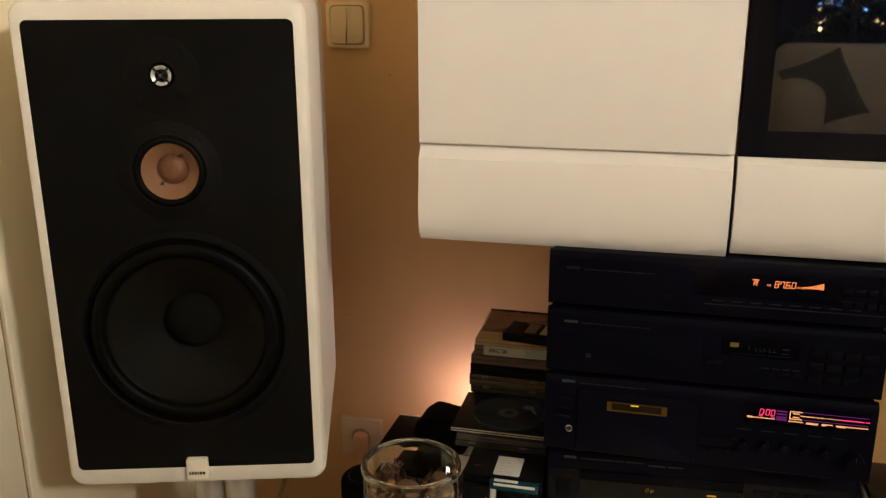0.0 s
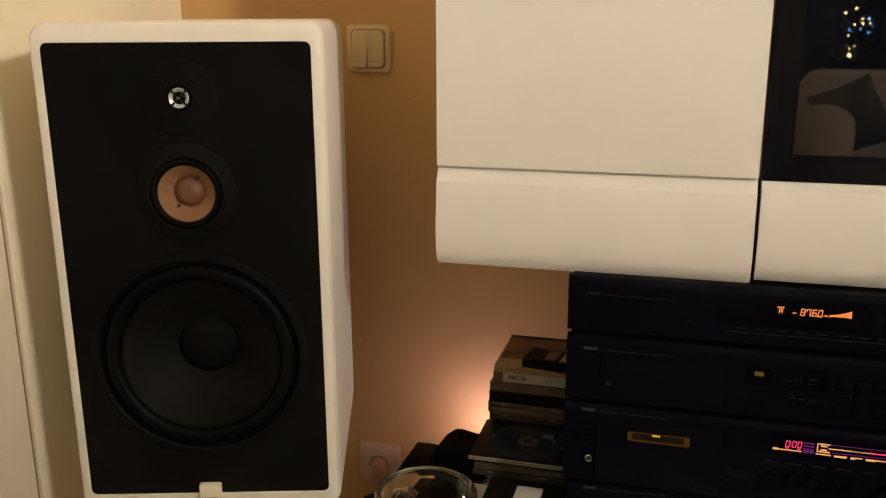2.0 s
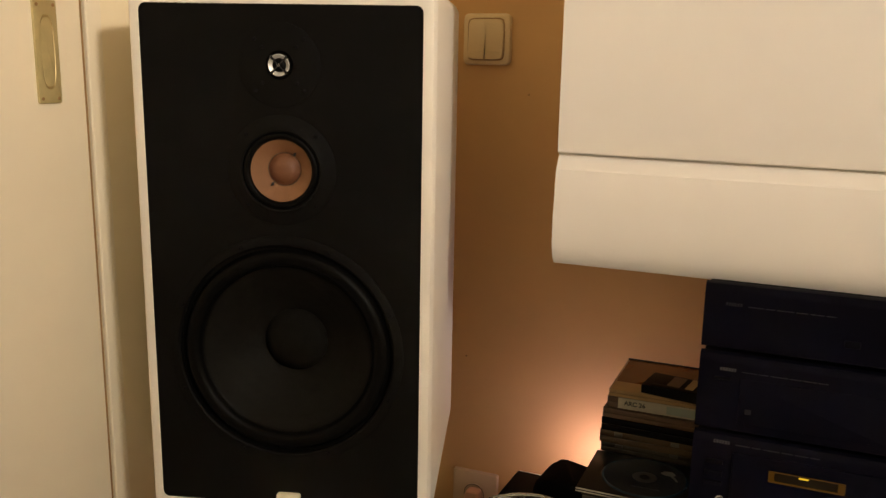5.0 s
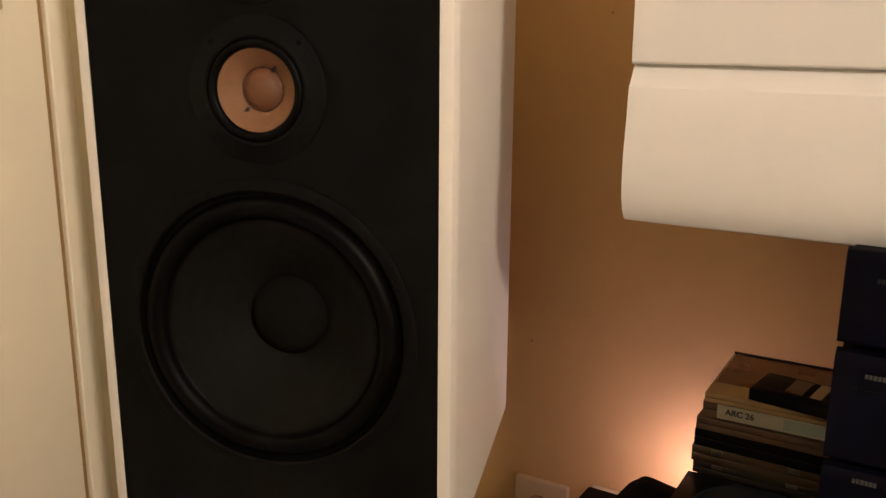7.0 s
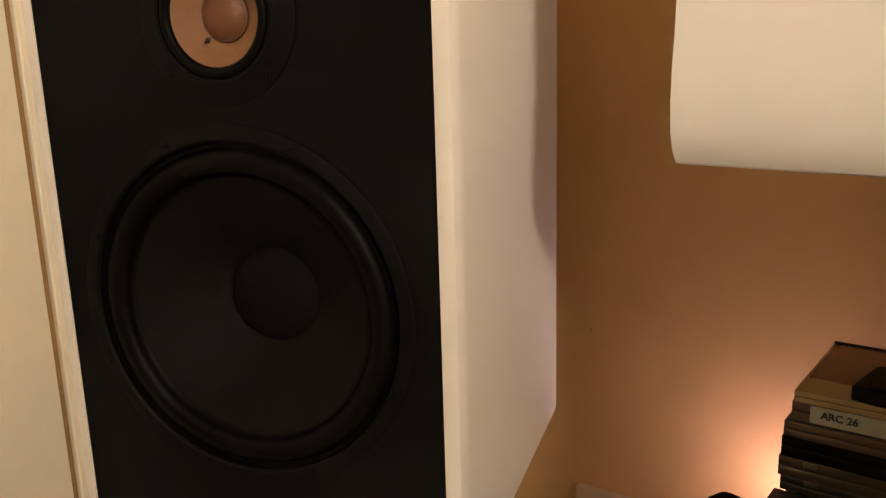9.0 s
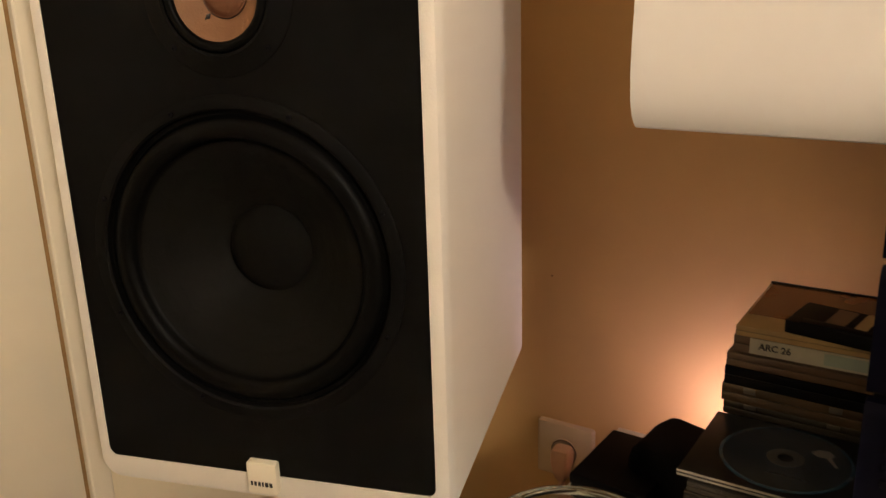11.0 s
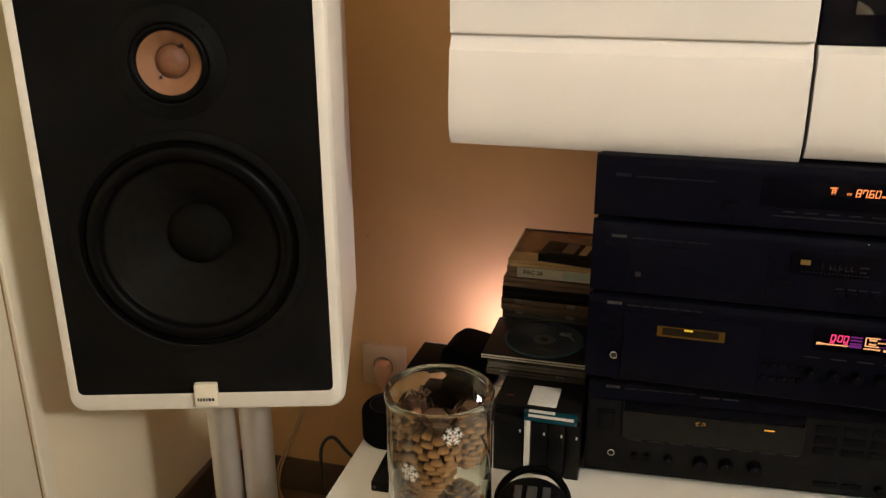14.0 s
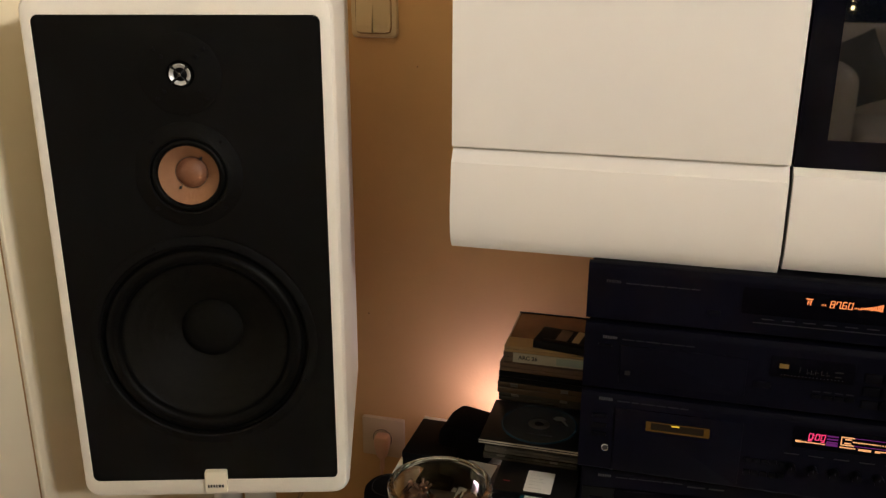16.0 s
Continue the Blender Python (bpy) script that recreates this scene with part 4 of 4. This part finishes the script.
part("hub_ring", lathe([(0.0075, 0.0006), (0.0075, 0.0017), (0.0165, 0.0017), (0.0170, 0.0014)], 40), DISCHUB, disc, "grey clear hub")
b = bmesh.new()
leaf = [(0.018, 0.022), (0.024, 0.030), (0.034, 0.031), (0.040, 0.024), (0.037, 0.019), (0.046, 0.004), (0.043, 0.003), (0.033, 0.017), (0.026, 0.016)]
vs = [b.verts.new((x, y, 0.0018)) for x, y in leaf]
b.faces.new(vs)
part("pale_print", b, PALEPRINT, disc, "pale printed shape", smooth=0)
b = bmesh.new()
for i in range(6):
    box(-0.012 + 0.0065 * i, -0.0075 + 0.0065 * i, -0.034, -0.0315, 0.0014, 0.0017, bm=b)
part("printed_line", b, DIMPRINT, disc, "faint printed line", smooth=0)

# the higher pile behind
z = 0.4192
pile = (("jewel_case", "dark jewel case low in the tall pile", 0.2330, 0.3740, 1.6380, 1.7700, 0.0105, CLEARPLASTIC), ("jewel_case", "dark jewel case low in the tall pile", 0.2360, 0.3760, 1.6380, 1.7660, 0.0105, BLACKCASE),
        ("jewel_case", "grey edged jewel case in the tall pile", 0.2315, 0.3730, 1.6370, 1.7660, 0.0105, CLEARPLASTIC), ("jewel_case", "thick grey edged jewel case in the tall pile", 0.2290, 0.3735, 1.6370, 1.7660, 0.0150, CLEARPLASTIC),
        ("clear_case", "smoky clear cassette case in the tall pile", 0.2265, 0.3750, 1.6355, 1.7700, 0.0196, SMOKEBROWN), ("black_case", "black plastic video case in the tall pile", 0.2290, 0.3720, 1.6340, 1.7720, 0.0200, MATTBLACK),
        ("brown_case", "brown media case in the tall pile", 0.2295, 0.3725, 1.6350, 1.7730, 0.0148, DARKBROWN))
for n, lab, x0, x1, y0, y1, h, m in pile:
    t = case(n, lab, "media case", x0, x1, y0, y1, z, z + h, m, 1.6 * math.sin(z * 900), group="tall pile of cases")
    if m in (CLEARPLASTIC, CASEEDGE, SMOKEBROWN):
        hinge(t, (x1 - x0) / 2, (y1 - y0) / 2, h)
    z += h + 0.0003
spine_z = z
labelled = case("labelled_case", "brown cassette case with a white spine label", "cassette case", 0.2330, 0.3720, 1.6400, 1.7800, z, z + 0.0185, DARKBROWN, group="tall pile of cases")
part("spine_label", box(-0.0530, 0.0650, -0.0711, -0.0698, 0.0015, 0.0180), PAPEROLD, labelled, "white spine label")
part("label_print", box(0.018, 0.062, -0.0714, -0.0709, 0.0040, 0.0160), PAPERTEAL, labelled, "faded grey green print")
writing("spine_letters", "ARC 26", 0.0096, INK, labelled, Matrix.Translation((-0.0440, -0.0715, 0.0075)) @ FACING, 0.0, "black lettering", 0.00025)
z += 0.0193
cover = case("printed_case", "brown and tan printed disc case on top of the pile", "media case", 0.2350, 0.3720, 1.6370, 1.7830, z, z + 0.0110, TANCOVER, group="tall pile of cases")
part("cover_sheet", box(-0.0655, 0.0655, -0.036, 0.0715, 0.0109, 0.0114), BROWNCOVER, cover, "dark brown printed cover with an orange highlight in its colour")
part("cover_edge", box(-0.0680, 0.0680, 0.0690, 0.0730, 0.0109, 0.0130, 0.0004), BLACKCASE, cover, "black hinge edge")
z += 0.0115
tape_c = thing("cassette", "black compact cassette with tan label on the pile", "cassette", (0.3330, 1.6640, z), -9.0)
part("cassette_shell", slab(-0.048, 0.048, -0.0315, 0.0315, 0.003, 0.0125, 0.0, 0.001, "z"), MATTBLACK, tape_c)
part("cassette_ridge", box(-0.034, 0.034, -0.0312, -0.0180, 0.0125, 0.0142, 0.0008), MATTBLACK, tape_c)
part("cassette_label", box(0.0120, 0.0240, -0.0170, 0.0290, 0.0110, 0.0130), TANLABEL, tape_c, "tan paper label stripe")
part("cassette_label", box(-0.0150, 0.0040, -0.0170, 0.0270, 0.0110, 0.0129), DARKBROWN, tape_c, "brown label window")

# a second pile at the far side of the stack
z = TOP
for i in range(12):
    h = 0.0104
    m = (WHITEPLASTIC, CASEEDGE, BLACKCASE, CLEARPLASTIC, WHITEPLASTIC, CASEEDGE)[(i * 5 + i // 4) % 6]
    t = case("jewel_case", "pale edged jewel case piled beside the hi-fi stack", "CD case", 0.8300 + 0.002 * (i % 3), 0.9720, 1.4300 - 0.003 * (i % 2), 1.5560, z, z + h, m, group="far pile of jewel cases")
    z += h + 0.0003

# ---- other things on the bench ----
smart = thing("round_speaker", "small black fabric covered round speaker on the bench", "speaker", (0.0945, 1.4630, TOP))
part("body", lathe([(0, 0.0), (0.038, 0.0), (0.0415, 0.004), (0.0420, 0.010), (0.0420, 0.0435), (0.0405, 0.0500), (0.0365, 0.0545), (0.030, 0.0560), (0.0, 0.0565)], 56), FABRICBLACK, smart)
part("top_ring", lathe([(0.0300, 0.0560), (0.0300, 0.0572), (0.0285, 0.0574), (0.0282, 0.0562)], 48), BLACKCASE, smart, "thin black top ring")

drive = thing("small_black_box", "flat black plastic box with corner screws on the bench", "box", (0.1440, 1.3680, TOP), 2.0)
part("body", slab(-0.035, 0.034, -0.040, 0.042, 0.004, 0.0130, 0.0, 0.0018, "z"), BLACKCASE, drive)
for x, y in ((-0.029, -0.041), (-0.008, -0.041)):
    part("port", lathe([(0.0026, 0.0), (0.0024, 0.001), (0.0014, 0.0006), (0, 0.0004)], 14, Matrix.Translation((x, y + 0.0006, 0.0065)) @ Matrix.Rotation(radians(90), 4, "X")), GREYPRINT, drive, "round grey port")

box1 = thing("flat_black_box", "flat black box lying at the back of the bench", "box", (0.115, 1.668, TOP), -2.0)
part("base", box(-0.046, 0.046, -0.060, 0.060, 0.0, 0.014, 0.0015), MATTBLACK, box1)
part("lid", box(-0.047, 0.047, -0.061, 0.061, 0.014, 0.027, 0.0025), MATTBLACK, box1)

pouch = thing("black_pouch", "soft black zipped pouch at the back of the bench", "pouch", (0.166, 1.692, TOP), -5.0)
loops = []
for h, k in ((0.0, 0.90), (0.008, 0.985), (0.024, 1.0), (0.040, 0.97), (0.050, 0.90), (0.057, 0.74), (0.061, 0.45)):
    loops.append([(x * k + 0.0015 * math.sin(7 * y * 30), y * (0.5 + 0.5 * k), h + 0.0025 * math.sin(60 * x + 3) * (h > 0.045)) for x, y in rounded(-0.045, 0.053, -0.050, 0.050, 0.020, 6)])
part("pouch_body", loft(loops), FABRICBLACK, pouch)
part("zip", tube([(0.0525, -0.025, 0.027), (0.0536, 0.0, 0.029), (0.0525, 0.025, 0.027)], 0.0012, 6), RUBBER, pouch, "thin black zip")

low = case("low_case", "thin black media case under the paper card", "media case", 0.1740, 0.2360, 1.4900, 1.6370, TOP, TOP + 0.0110, BLACKCASE)
grey = case("grey_case", "smoky grey plastic case lying behind the jar", "media case", 0.1150, 0.1780, 1.5230, 1.5980, TOP, TOP + 0.0120, SMOKECASE, 3.0)
card = thing("paper_card", "white paper card lying on a black case", "paper", (0.2010, 1.5960, TOP + 0.0113), -5.0)
part("sheet", box(-0.025, 0.026, -0.039, 0.038, 0.0, 0.0006), PAPER, card)
part("drawn_mark", box(-0.006, 0.008, -0.008, 0.012, 0.0005, 0.0008), DIMPRINT, card, "small grey mark")

# the clip-on speaker lying flat
clip = thing("clip_speaker", "round black clip-on speaker with a carrying loop, lying flat", "speaker", (0.3330, 1.3260, TOP), 6.0)
part("body", lathe([(0, 0.0), (0.032, 0.0), (0.041, 0.004), (0.0445, 0.012), (0.0450, 0.022), (0.043, 0.030), (0.038, 0.0345), (0.029, 0.0365), (0.0, 0.0375)], 56), FABRICBLACK, clip)
loop = [(0.0475 * math.sin(a) * 0.96, 0.006 + 0.064 * math.cos(a), 0.020 + 0.006 * math.cos(a)) for a in [radians(-88 + 176 * i / 14) for i in range(15)]]
part("loop", tube(loop, 0.0052, 12, steps=4), RUBBER, clip, "black carrying loop")
for x, y, w, h in ((-0.019, 0.0, 0.010, 0.026), (-0.001, 0.0, 0.013, 0.026), (0.018, 0.0, 0.010, 0.026)):
    part("emblem", box(x - w / 2, x + w / 2, y - h / 2, y + h / 2, 0.0355, 0.0385, 0.0005), GREYPRINT, clip)


# ---- the glass jar of pine cones ----
JX, JY, JR, JH = 0.2250, 1.2700, 0.0645, 0.2050
jar = thing("glass_jar", "clear glass jar with snowflake stickers, holding pine cones", "jar", (JX, JY, TOP))
prof = [(0, 0.0), (JR - 0.006, 0.0), (JR - 0.001, 0.003), (JR, 0.008), (JR, JH - 0.014), (JR + 0.0018, JH - 0.009), (JR + 0.0022, JH - 0.0045), (JR + 0.0008, JH - 0.0008), (JR - 0.0025, JH), (JR - 0.0058, JH - 0.0012), (JR - 0.0070, JH - 0.0050), (JR - 0.0058, JH - 0.0130), (JR - 0.0052, 0.016), (JR - 0.008, 0.009), (0, 0.008)]
jg = part("jar_glass", lathe(prof, 72), JARGLASS, jar, smooth=50)
jg.visible_shadow = False


def snowflake(angle, z, size):
    b = bmesh.new()
    for k in range(6):
        a = Matrix.Rotation(radians(60 * k), 4, "Z")
        for x0, x1, y0, y1, r in ((0.0, 1.0, -0.045, 0.045, 0), ):
            s = box(x0, x1, y0, y1, -0.02, 0.02)
            bmesh.ops.transform(s, matrix=a, verts=s.verts)
            join(b, s)
        for d, ln in ((0.35, 0.28), (0.62, 0.34)):
            for sgn in (-1, 1):
                s = box(0, ln, -0.05, 0.05, -0.02, 0.02)
                bmesh.ops.transform(s, matrix=a @ Matrix.Translation((d, 0, 0)) @ Matrix.Rotation(radians(55 * sgn), 4, "Z"), verts=s.verts)
                join(b, s)
    for v in b.verts:
        u, w, h = v.co.x * size, v.co.y * size, v.co.z * size
        th = radians(angle) + u / JR
        r = JR + 0.0004 + h * 0.4
        v.co = Vector((r * math.sin(th), -r * math.cos(th), z + w))
    return part("snowflake", b, SNOW, jar, "white printed snowflake", smooth=0)


snowflake(29, 0.1785, 0.0130)
snowflake(-18, 0.1240, 0.0130)


def scale_mesh():
    """One woody scale of unit length along x: a thin stem, then a thick faceted tip with a raised boss."""
    b = bmesh.new()
    rings = []
    for s_, w, th in ((0.0, 0.25, 0.05), (0.45, 0.60, 0.05), (0.74, 0.96, 0.10), (0.92, 1.04, 0.20), (1.0, 0.90, 0.22), (1.035, 0.62, 0.14), (1.05, 0.22, 0.10)):
        up = 0.20 * s_ * s_
        rings.append([b.verts.new(p) for p in ((s_, -w * 0.5, up), (s_, -w * 0.27, up - th), (s_, w * 0.27, up - th), (s_, w * 0.5, up), (s_ + 0.02, w * 0.22, up + th * 0.8), (s_ + 0.02, -w * 0.22, up + th * 0.8))])
    for a, c in zip(rings, rings[1:]):
        for q in range(6):
            b.faces.new((a[q], a[(q + 1) % 6], c[(q + 1) % 6], c[q]))
    b.faces.new(rings[0])
    b.faces.new(rings[-1])
    return b


SCALE = []


def pine_cone(place, tilt, spin, length, radius, seed, opened, n=125):
    rnd = random.Random(seed)
    t = thing("pine_cone", "brown open pine cone inside the glass jar", "pine cone", place, group="pine cones in the jar")
    t.matrix_basis = pose(*place, tilt[0], tilt[1], spin)
    part("core", lathe([(0, 0), (radius * 0.35, 0.004), (radius * 0.55, length * 0.3), (radius * 0.45, length * 0.65), (radius * 0.15, length * 0.92), (0, length * 0.97)], 14), CONECORE, t)
    for i in range(n):
        k = (i + 0.5) / n
        h = length * (0.04 + 0.92 * k)
        env = math.sin(math.pi * min(1, 0.18 + 0.78 * k)) ** 0.7
        r0, r1 = radius * 0.25 * env, radius * env * rnd.uniform(0.88, 1.10)
        if opened < 30:
            lift = radians(opened + 42 + 10 * k + rnd.uniform(-6, 6))
            r0, ln = r1 * 0.66, radius * rnd.uniform(0.50, 0.58)
        else:
            lift = radians(56 - opened * 0.8 + 14 * k + rnd.uniform(-7, 7))
            ln = max(0.006, (r1 - r0) / max(0.5, math.cos(lift)))
        w = radius * (0.19 + 0.19 * env) * rnd.uniform(0.88, 1.1)
        m = Matrix.Rotation(i * 2.39996 + rnd.uniform(-0.08, 0.08), 4, "Z") @ Matrix.Translation((r0, 0, h - ln * 0.35)) @ Matrix.Rotation(-lift, 4, "Y") @ Matrix.Diagonal((ln, w, ln * 0.30, 1))
        if not SCALE:
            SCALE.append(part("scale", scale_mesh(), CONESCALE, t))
            SCALE[0].matrix_basis = m
        else:
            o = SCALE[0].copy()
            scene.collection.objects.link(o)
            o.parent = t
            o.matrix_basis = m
    return t


# the three upper ones lie stalk end up, the two at the bottom stand open
pine_cone((JX + 0.000, JY - 0.012, TOP + 0.180), (187, 6), 40, 0.108, 0.040, 3, 14, 130)
pine_cone((JX - 0.032, JY + 0.010, TOP + 0.186), (184, -6), 210, 0.088, 0.033, 13, 18, 110)
pine_cone((JX + 0.036, JY + 0.016, TOP + 0.182), (176, 8), 300, 0.080, 0.029, 21, 18, 100)
pine_cone((JX - 0.025, JY - 0.012, TOP + 0.010), (-4, -3), 130, 0.074, 0.031, 5, 44, 90)
pine_cone((JX + 0.026, JY - 0.006, TOP + 0.010), (-4, 4), 70, 0.078, 0.031, 8, 44, 90)
stalk = thing("pine_cone_stalk", "short dark broken stalk end on top of a pine cone", "stalk", (JX - 0.026, JY + 0.010, TOP + 0.182))
b = lathe([(0, 0), (0.0055, 0.0), (0.0050, 0.006), (0.0035, 0.010), (0, 0.011)], 9)
for q in range(7):
    a = q * 0.9 + 0.3 * (q % 2)
    tube([(0.003 * math.cos(a), 0.003 * math.sin(a), 0.003), (0.008 * math.cos(a), 0.008 * math.sin(a), 0.007), (0.0115 * math.cos(a), 0.0115 * math.sin(a), 0.0125 - 0.004 * (q % 2))], 0.0020, 6, b, 3)
part("stub", b, CONECORE, stalk)


# ---- cables ----
cable = thing("black_cable", "thin black cable looping down beside the bench", "cable", (0, 0, 0))
part("cable_run", tube([(0.09, 1.52, 0.17), (0.045, 1.52, 0.205), (0.002, 1.52, 0.235), (-0.025, 1.52, 0.261), (-0.046, 1.52, 0.237), (-0.047, 1.52, 0.179), (-0.040, 1.52, 0.135), (-0.015, 1.53, 0.02), (0.03, 1.55, FLOOR + 0.004)], 0.0029), BLACKCABLE, cable)
wire = thing("loudspeaker_wire", "clear copper loudspeaker wire hanging behind the stand", "cable", (0, 0, 0))
b = tube([(-0.095, 1.62, 0.44), (-0.138, 1.65, 0.225), (-0.198, 1.65, 0.077), (-0.20, 1.68, -0.02), (-0.11, 1.72, FLOOR + 0.006), (0.08, 1.76, FLOOR + 0.004)], 0.0022)
tube([(-0.091, 1.62, 0.44), (-0.133, 1.65, 0.225), (-0.192, 1.65, 0.077), (-0.194, 1.68, -0.02), (-0.104, 1.715, FLOOR + 0.006), (0.08, 1.754, FLOOR + 0.004)], 0.0022, bm=b)
part("wire_run", b, CLEARCABLE, wire)


# ---- behind the camera, seen in the dark television ----
def soft(x0, x1, y0, y1, z0, z1, r, puff=0.0):
    b = box(x0, x1, y0, y1, z0, z1, r, 5)
    return b


sofa = thing("sofa", "beige fabric sofa standing under the dark window", "sofa", (2.0, -2.1, FLOOR))
part("base", soft(-0.86, 0.86, -0.40, 0.42, 0.08, 0.34, 0.03), SOFACLOTH, sofa)
part("seat_cushion", soft(-0.74, -0.005, -0.22, 0.45, 0.34, 0.50, 0.05), SOFACLOTH, sofa)
part("seat_cushion", soft(0.005, 0.74, -0.22, 0.45, 0.34, 0.50, 0.05), SOFACLOTH, sofa)
part("backrest", soft(-0.92, 0.92, -0.50, -0.22, 0.10, 0.93, 0.09), SOFACLOTH, sofa)
part("arm", soft(-0.95, -0.755, -0.44, 0.46, 0.08, 0.80, 0.085), SOFACLOTH, sofa)
part("arm", soft(0.755, 0.95, -0.44, 0.46, 0.08, 0.80, 0.085), SOFACLOTH, sofa)
for x in (-0.8, 0.8):
    for y in (-0.38, 0.36):
        part("leg", lathe([(0, 0), (0.018, 0), (0.026, 0.085), (0, 0.085)], 16, Matrix.Translation((x, y, 0))), BARK, sofa)
cush = thing("cushion", "grey green square cushion leaning in the sofa corner", "cushion", (1.255, -1.93, 0.44))
b = bmesh.new()
n = 18
grid = {}
for sgn in (1, -1):
    for i in range(n + 1):
        for j in range(n + 1):
            u, v = 2 * i / n - 1, 2 * j / n - 1
            e = max(0.0, (1 - u * u) * (1 - v * v)) ** 0.42
            if sgn == -1 and (i in (0, n) or j in (0, n)):
                continue
            pin = 1 - 0.10 * (1 - max(abs(u), abs(v)) ** 0 * abs(abs(u) - abs(v))) * 0 - 0.07 * (1 - min(abs(u), abs(v)) ** 2) * max(abs(u), abs(v)) ** 3
            grid[sgn, i, j] = b.verts.new((0.168 * u * pin, sgn * 0.066 * e, 0.168 * v * pin))
for sgn in (1, -1):
    for i in range(n):
        for j in range(n):
            q = [grid.get((sgn, a, c)) or grid[1, a, c] for a, c in ((i, j), (i + 1, j), (i + 1, j + 1), (i, j + 1))]
            b.faces.new(q)
bmesh.ops.transform(b, matrix=Matrix.Translation((0, 0, 0.20)) @ Matrix.Rotation(radians(32), 4, "Z") @ Matrix.Rotation(radians(-16), 4, "X") @ Matrix.Rotation(radians(-24), 4, "Y"), verts=b.verts)
part("cover", b, PILLOWCLOTH, cush, smooth=60)

tree = thing("christmas_tree", "dark green fir with warm and blue fairy lights by the window", "tree", (1.50, -2.72, FLOOR))
part("trunk", lathe([(0, 0), (0.035, 0), (0.028, 0.6), (0.012, 1.5), (0, 1.75)], 14), BARK, tree)
rnd = random.Random(4)
b = bmesh.new()
tips = []
for i in range(230):
    h = 0.55 + 1.15 * rnd.random() ** 1.1
    reach = 0.46 * (1.78 - h) / 1.25 * rnd.uniform(0.55, 1.0) + 0.05
    a = rnd.uniform(0, 2 * math.pi)
    tip = Vector((reach * math.cos(a), reach * math.sin(a) * 0.28, h - 0.10 * reach))
    root = Vector((0, 0, h + 0.05))
    tips.append(tip)
    d = tip - root
    side = d.orthogonal().normalized()
    for k in range(16):
        p = root + d * (0.25 + 0.75 * k / 15)
        for sgn in (-1, 1):
            v = Matrix.Rotation(rnd.uniform(0, 6.28), 3, d.normalized()) @ side
            q = p + (v * 0.045 + d.normalized() * 0.03) * rnd.uniform(0.7, 1.2)
            w = d.normalized() * 0.004
            b.faces.new((b.verts.new(p - w), b.verts.new(p + w), b.verts.new(q)))
part("crown", b, NEEDLES, tree, "dark fir needles", smooth=0)
seed_bulb = {}
sizes = random.Random(9)
lit = [tip for tip in tips if tip.z > 0.98]
for i, tip in enumerate(lit[:84]):
    m = BULBBLUE if i % 3 == 0 else BULBWARM
    bulb = part("fairy_bulb", lathe([(0, -0.010), (0.007, -0.005), (0.0085, 0.0), (0.006, 0.007), (0, 0.011)], 10), m, tree) if i % 3 not in seed_bulb else None
    if bulb is None:
        bulb = seed_bulb[i % 3].copy()
        scene.collection.objects.link(bulb)
    else:
        seed_bulb[i % 3] = bulb
    bulb.location = tip + Vector((0, 0.035, 0.0))
    bulb.scale = [sizes.choice((0.45, 0.6, 0.8, 1.1))] * 3

# ---- floor planks ----
floor_ob = bpy.data.objects["floor"]
for row in range(50):
    y1 = WALL - 0.095 * row
    y0 = max(y1 - 0.095, -2.9)
    x = LEFT - 1.3 * ((row * 37) % 11) / 11
    while x < 3.3:
        x0, x1 = max(x, LEFT), min(x + 1.3, 3.3)
        if x1 - x0 > 0.01 and y1 - y0 > 0.01:
            part("plank", box(x0 + 0.0008, x1 - 0.0008, y0 + 0.0008, y1 - 0.0008, FLOOR - 0.022, FLOOR, 0.0012, 1), FLOORWOOD, floor_ob)
        x += 1.3
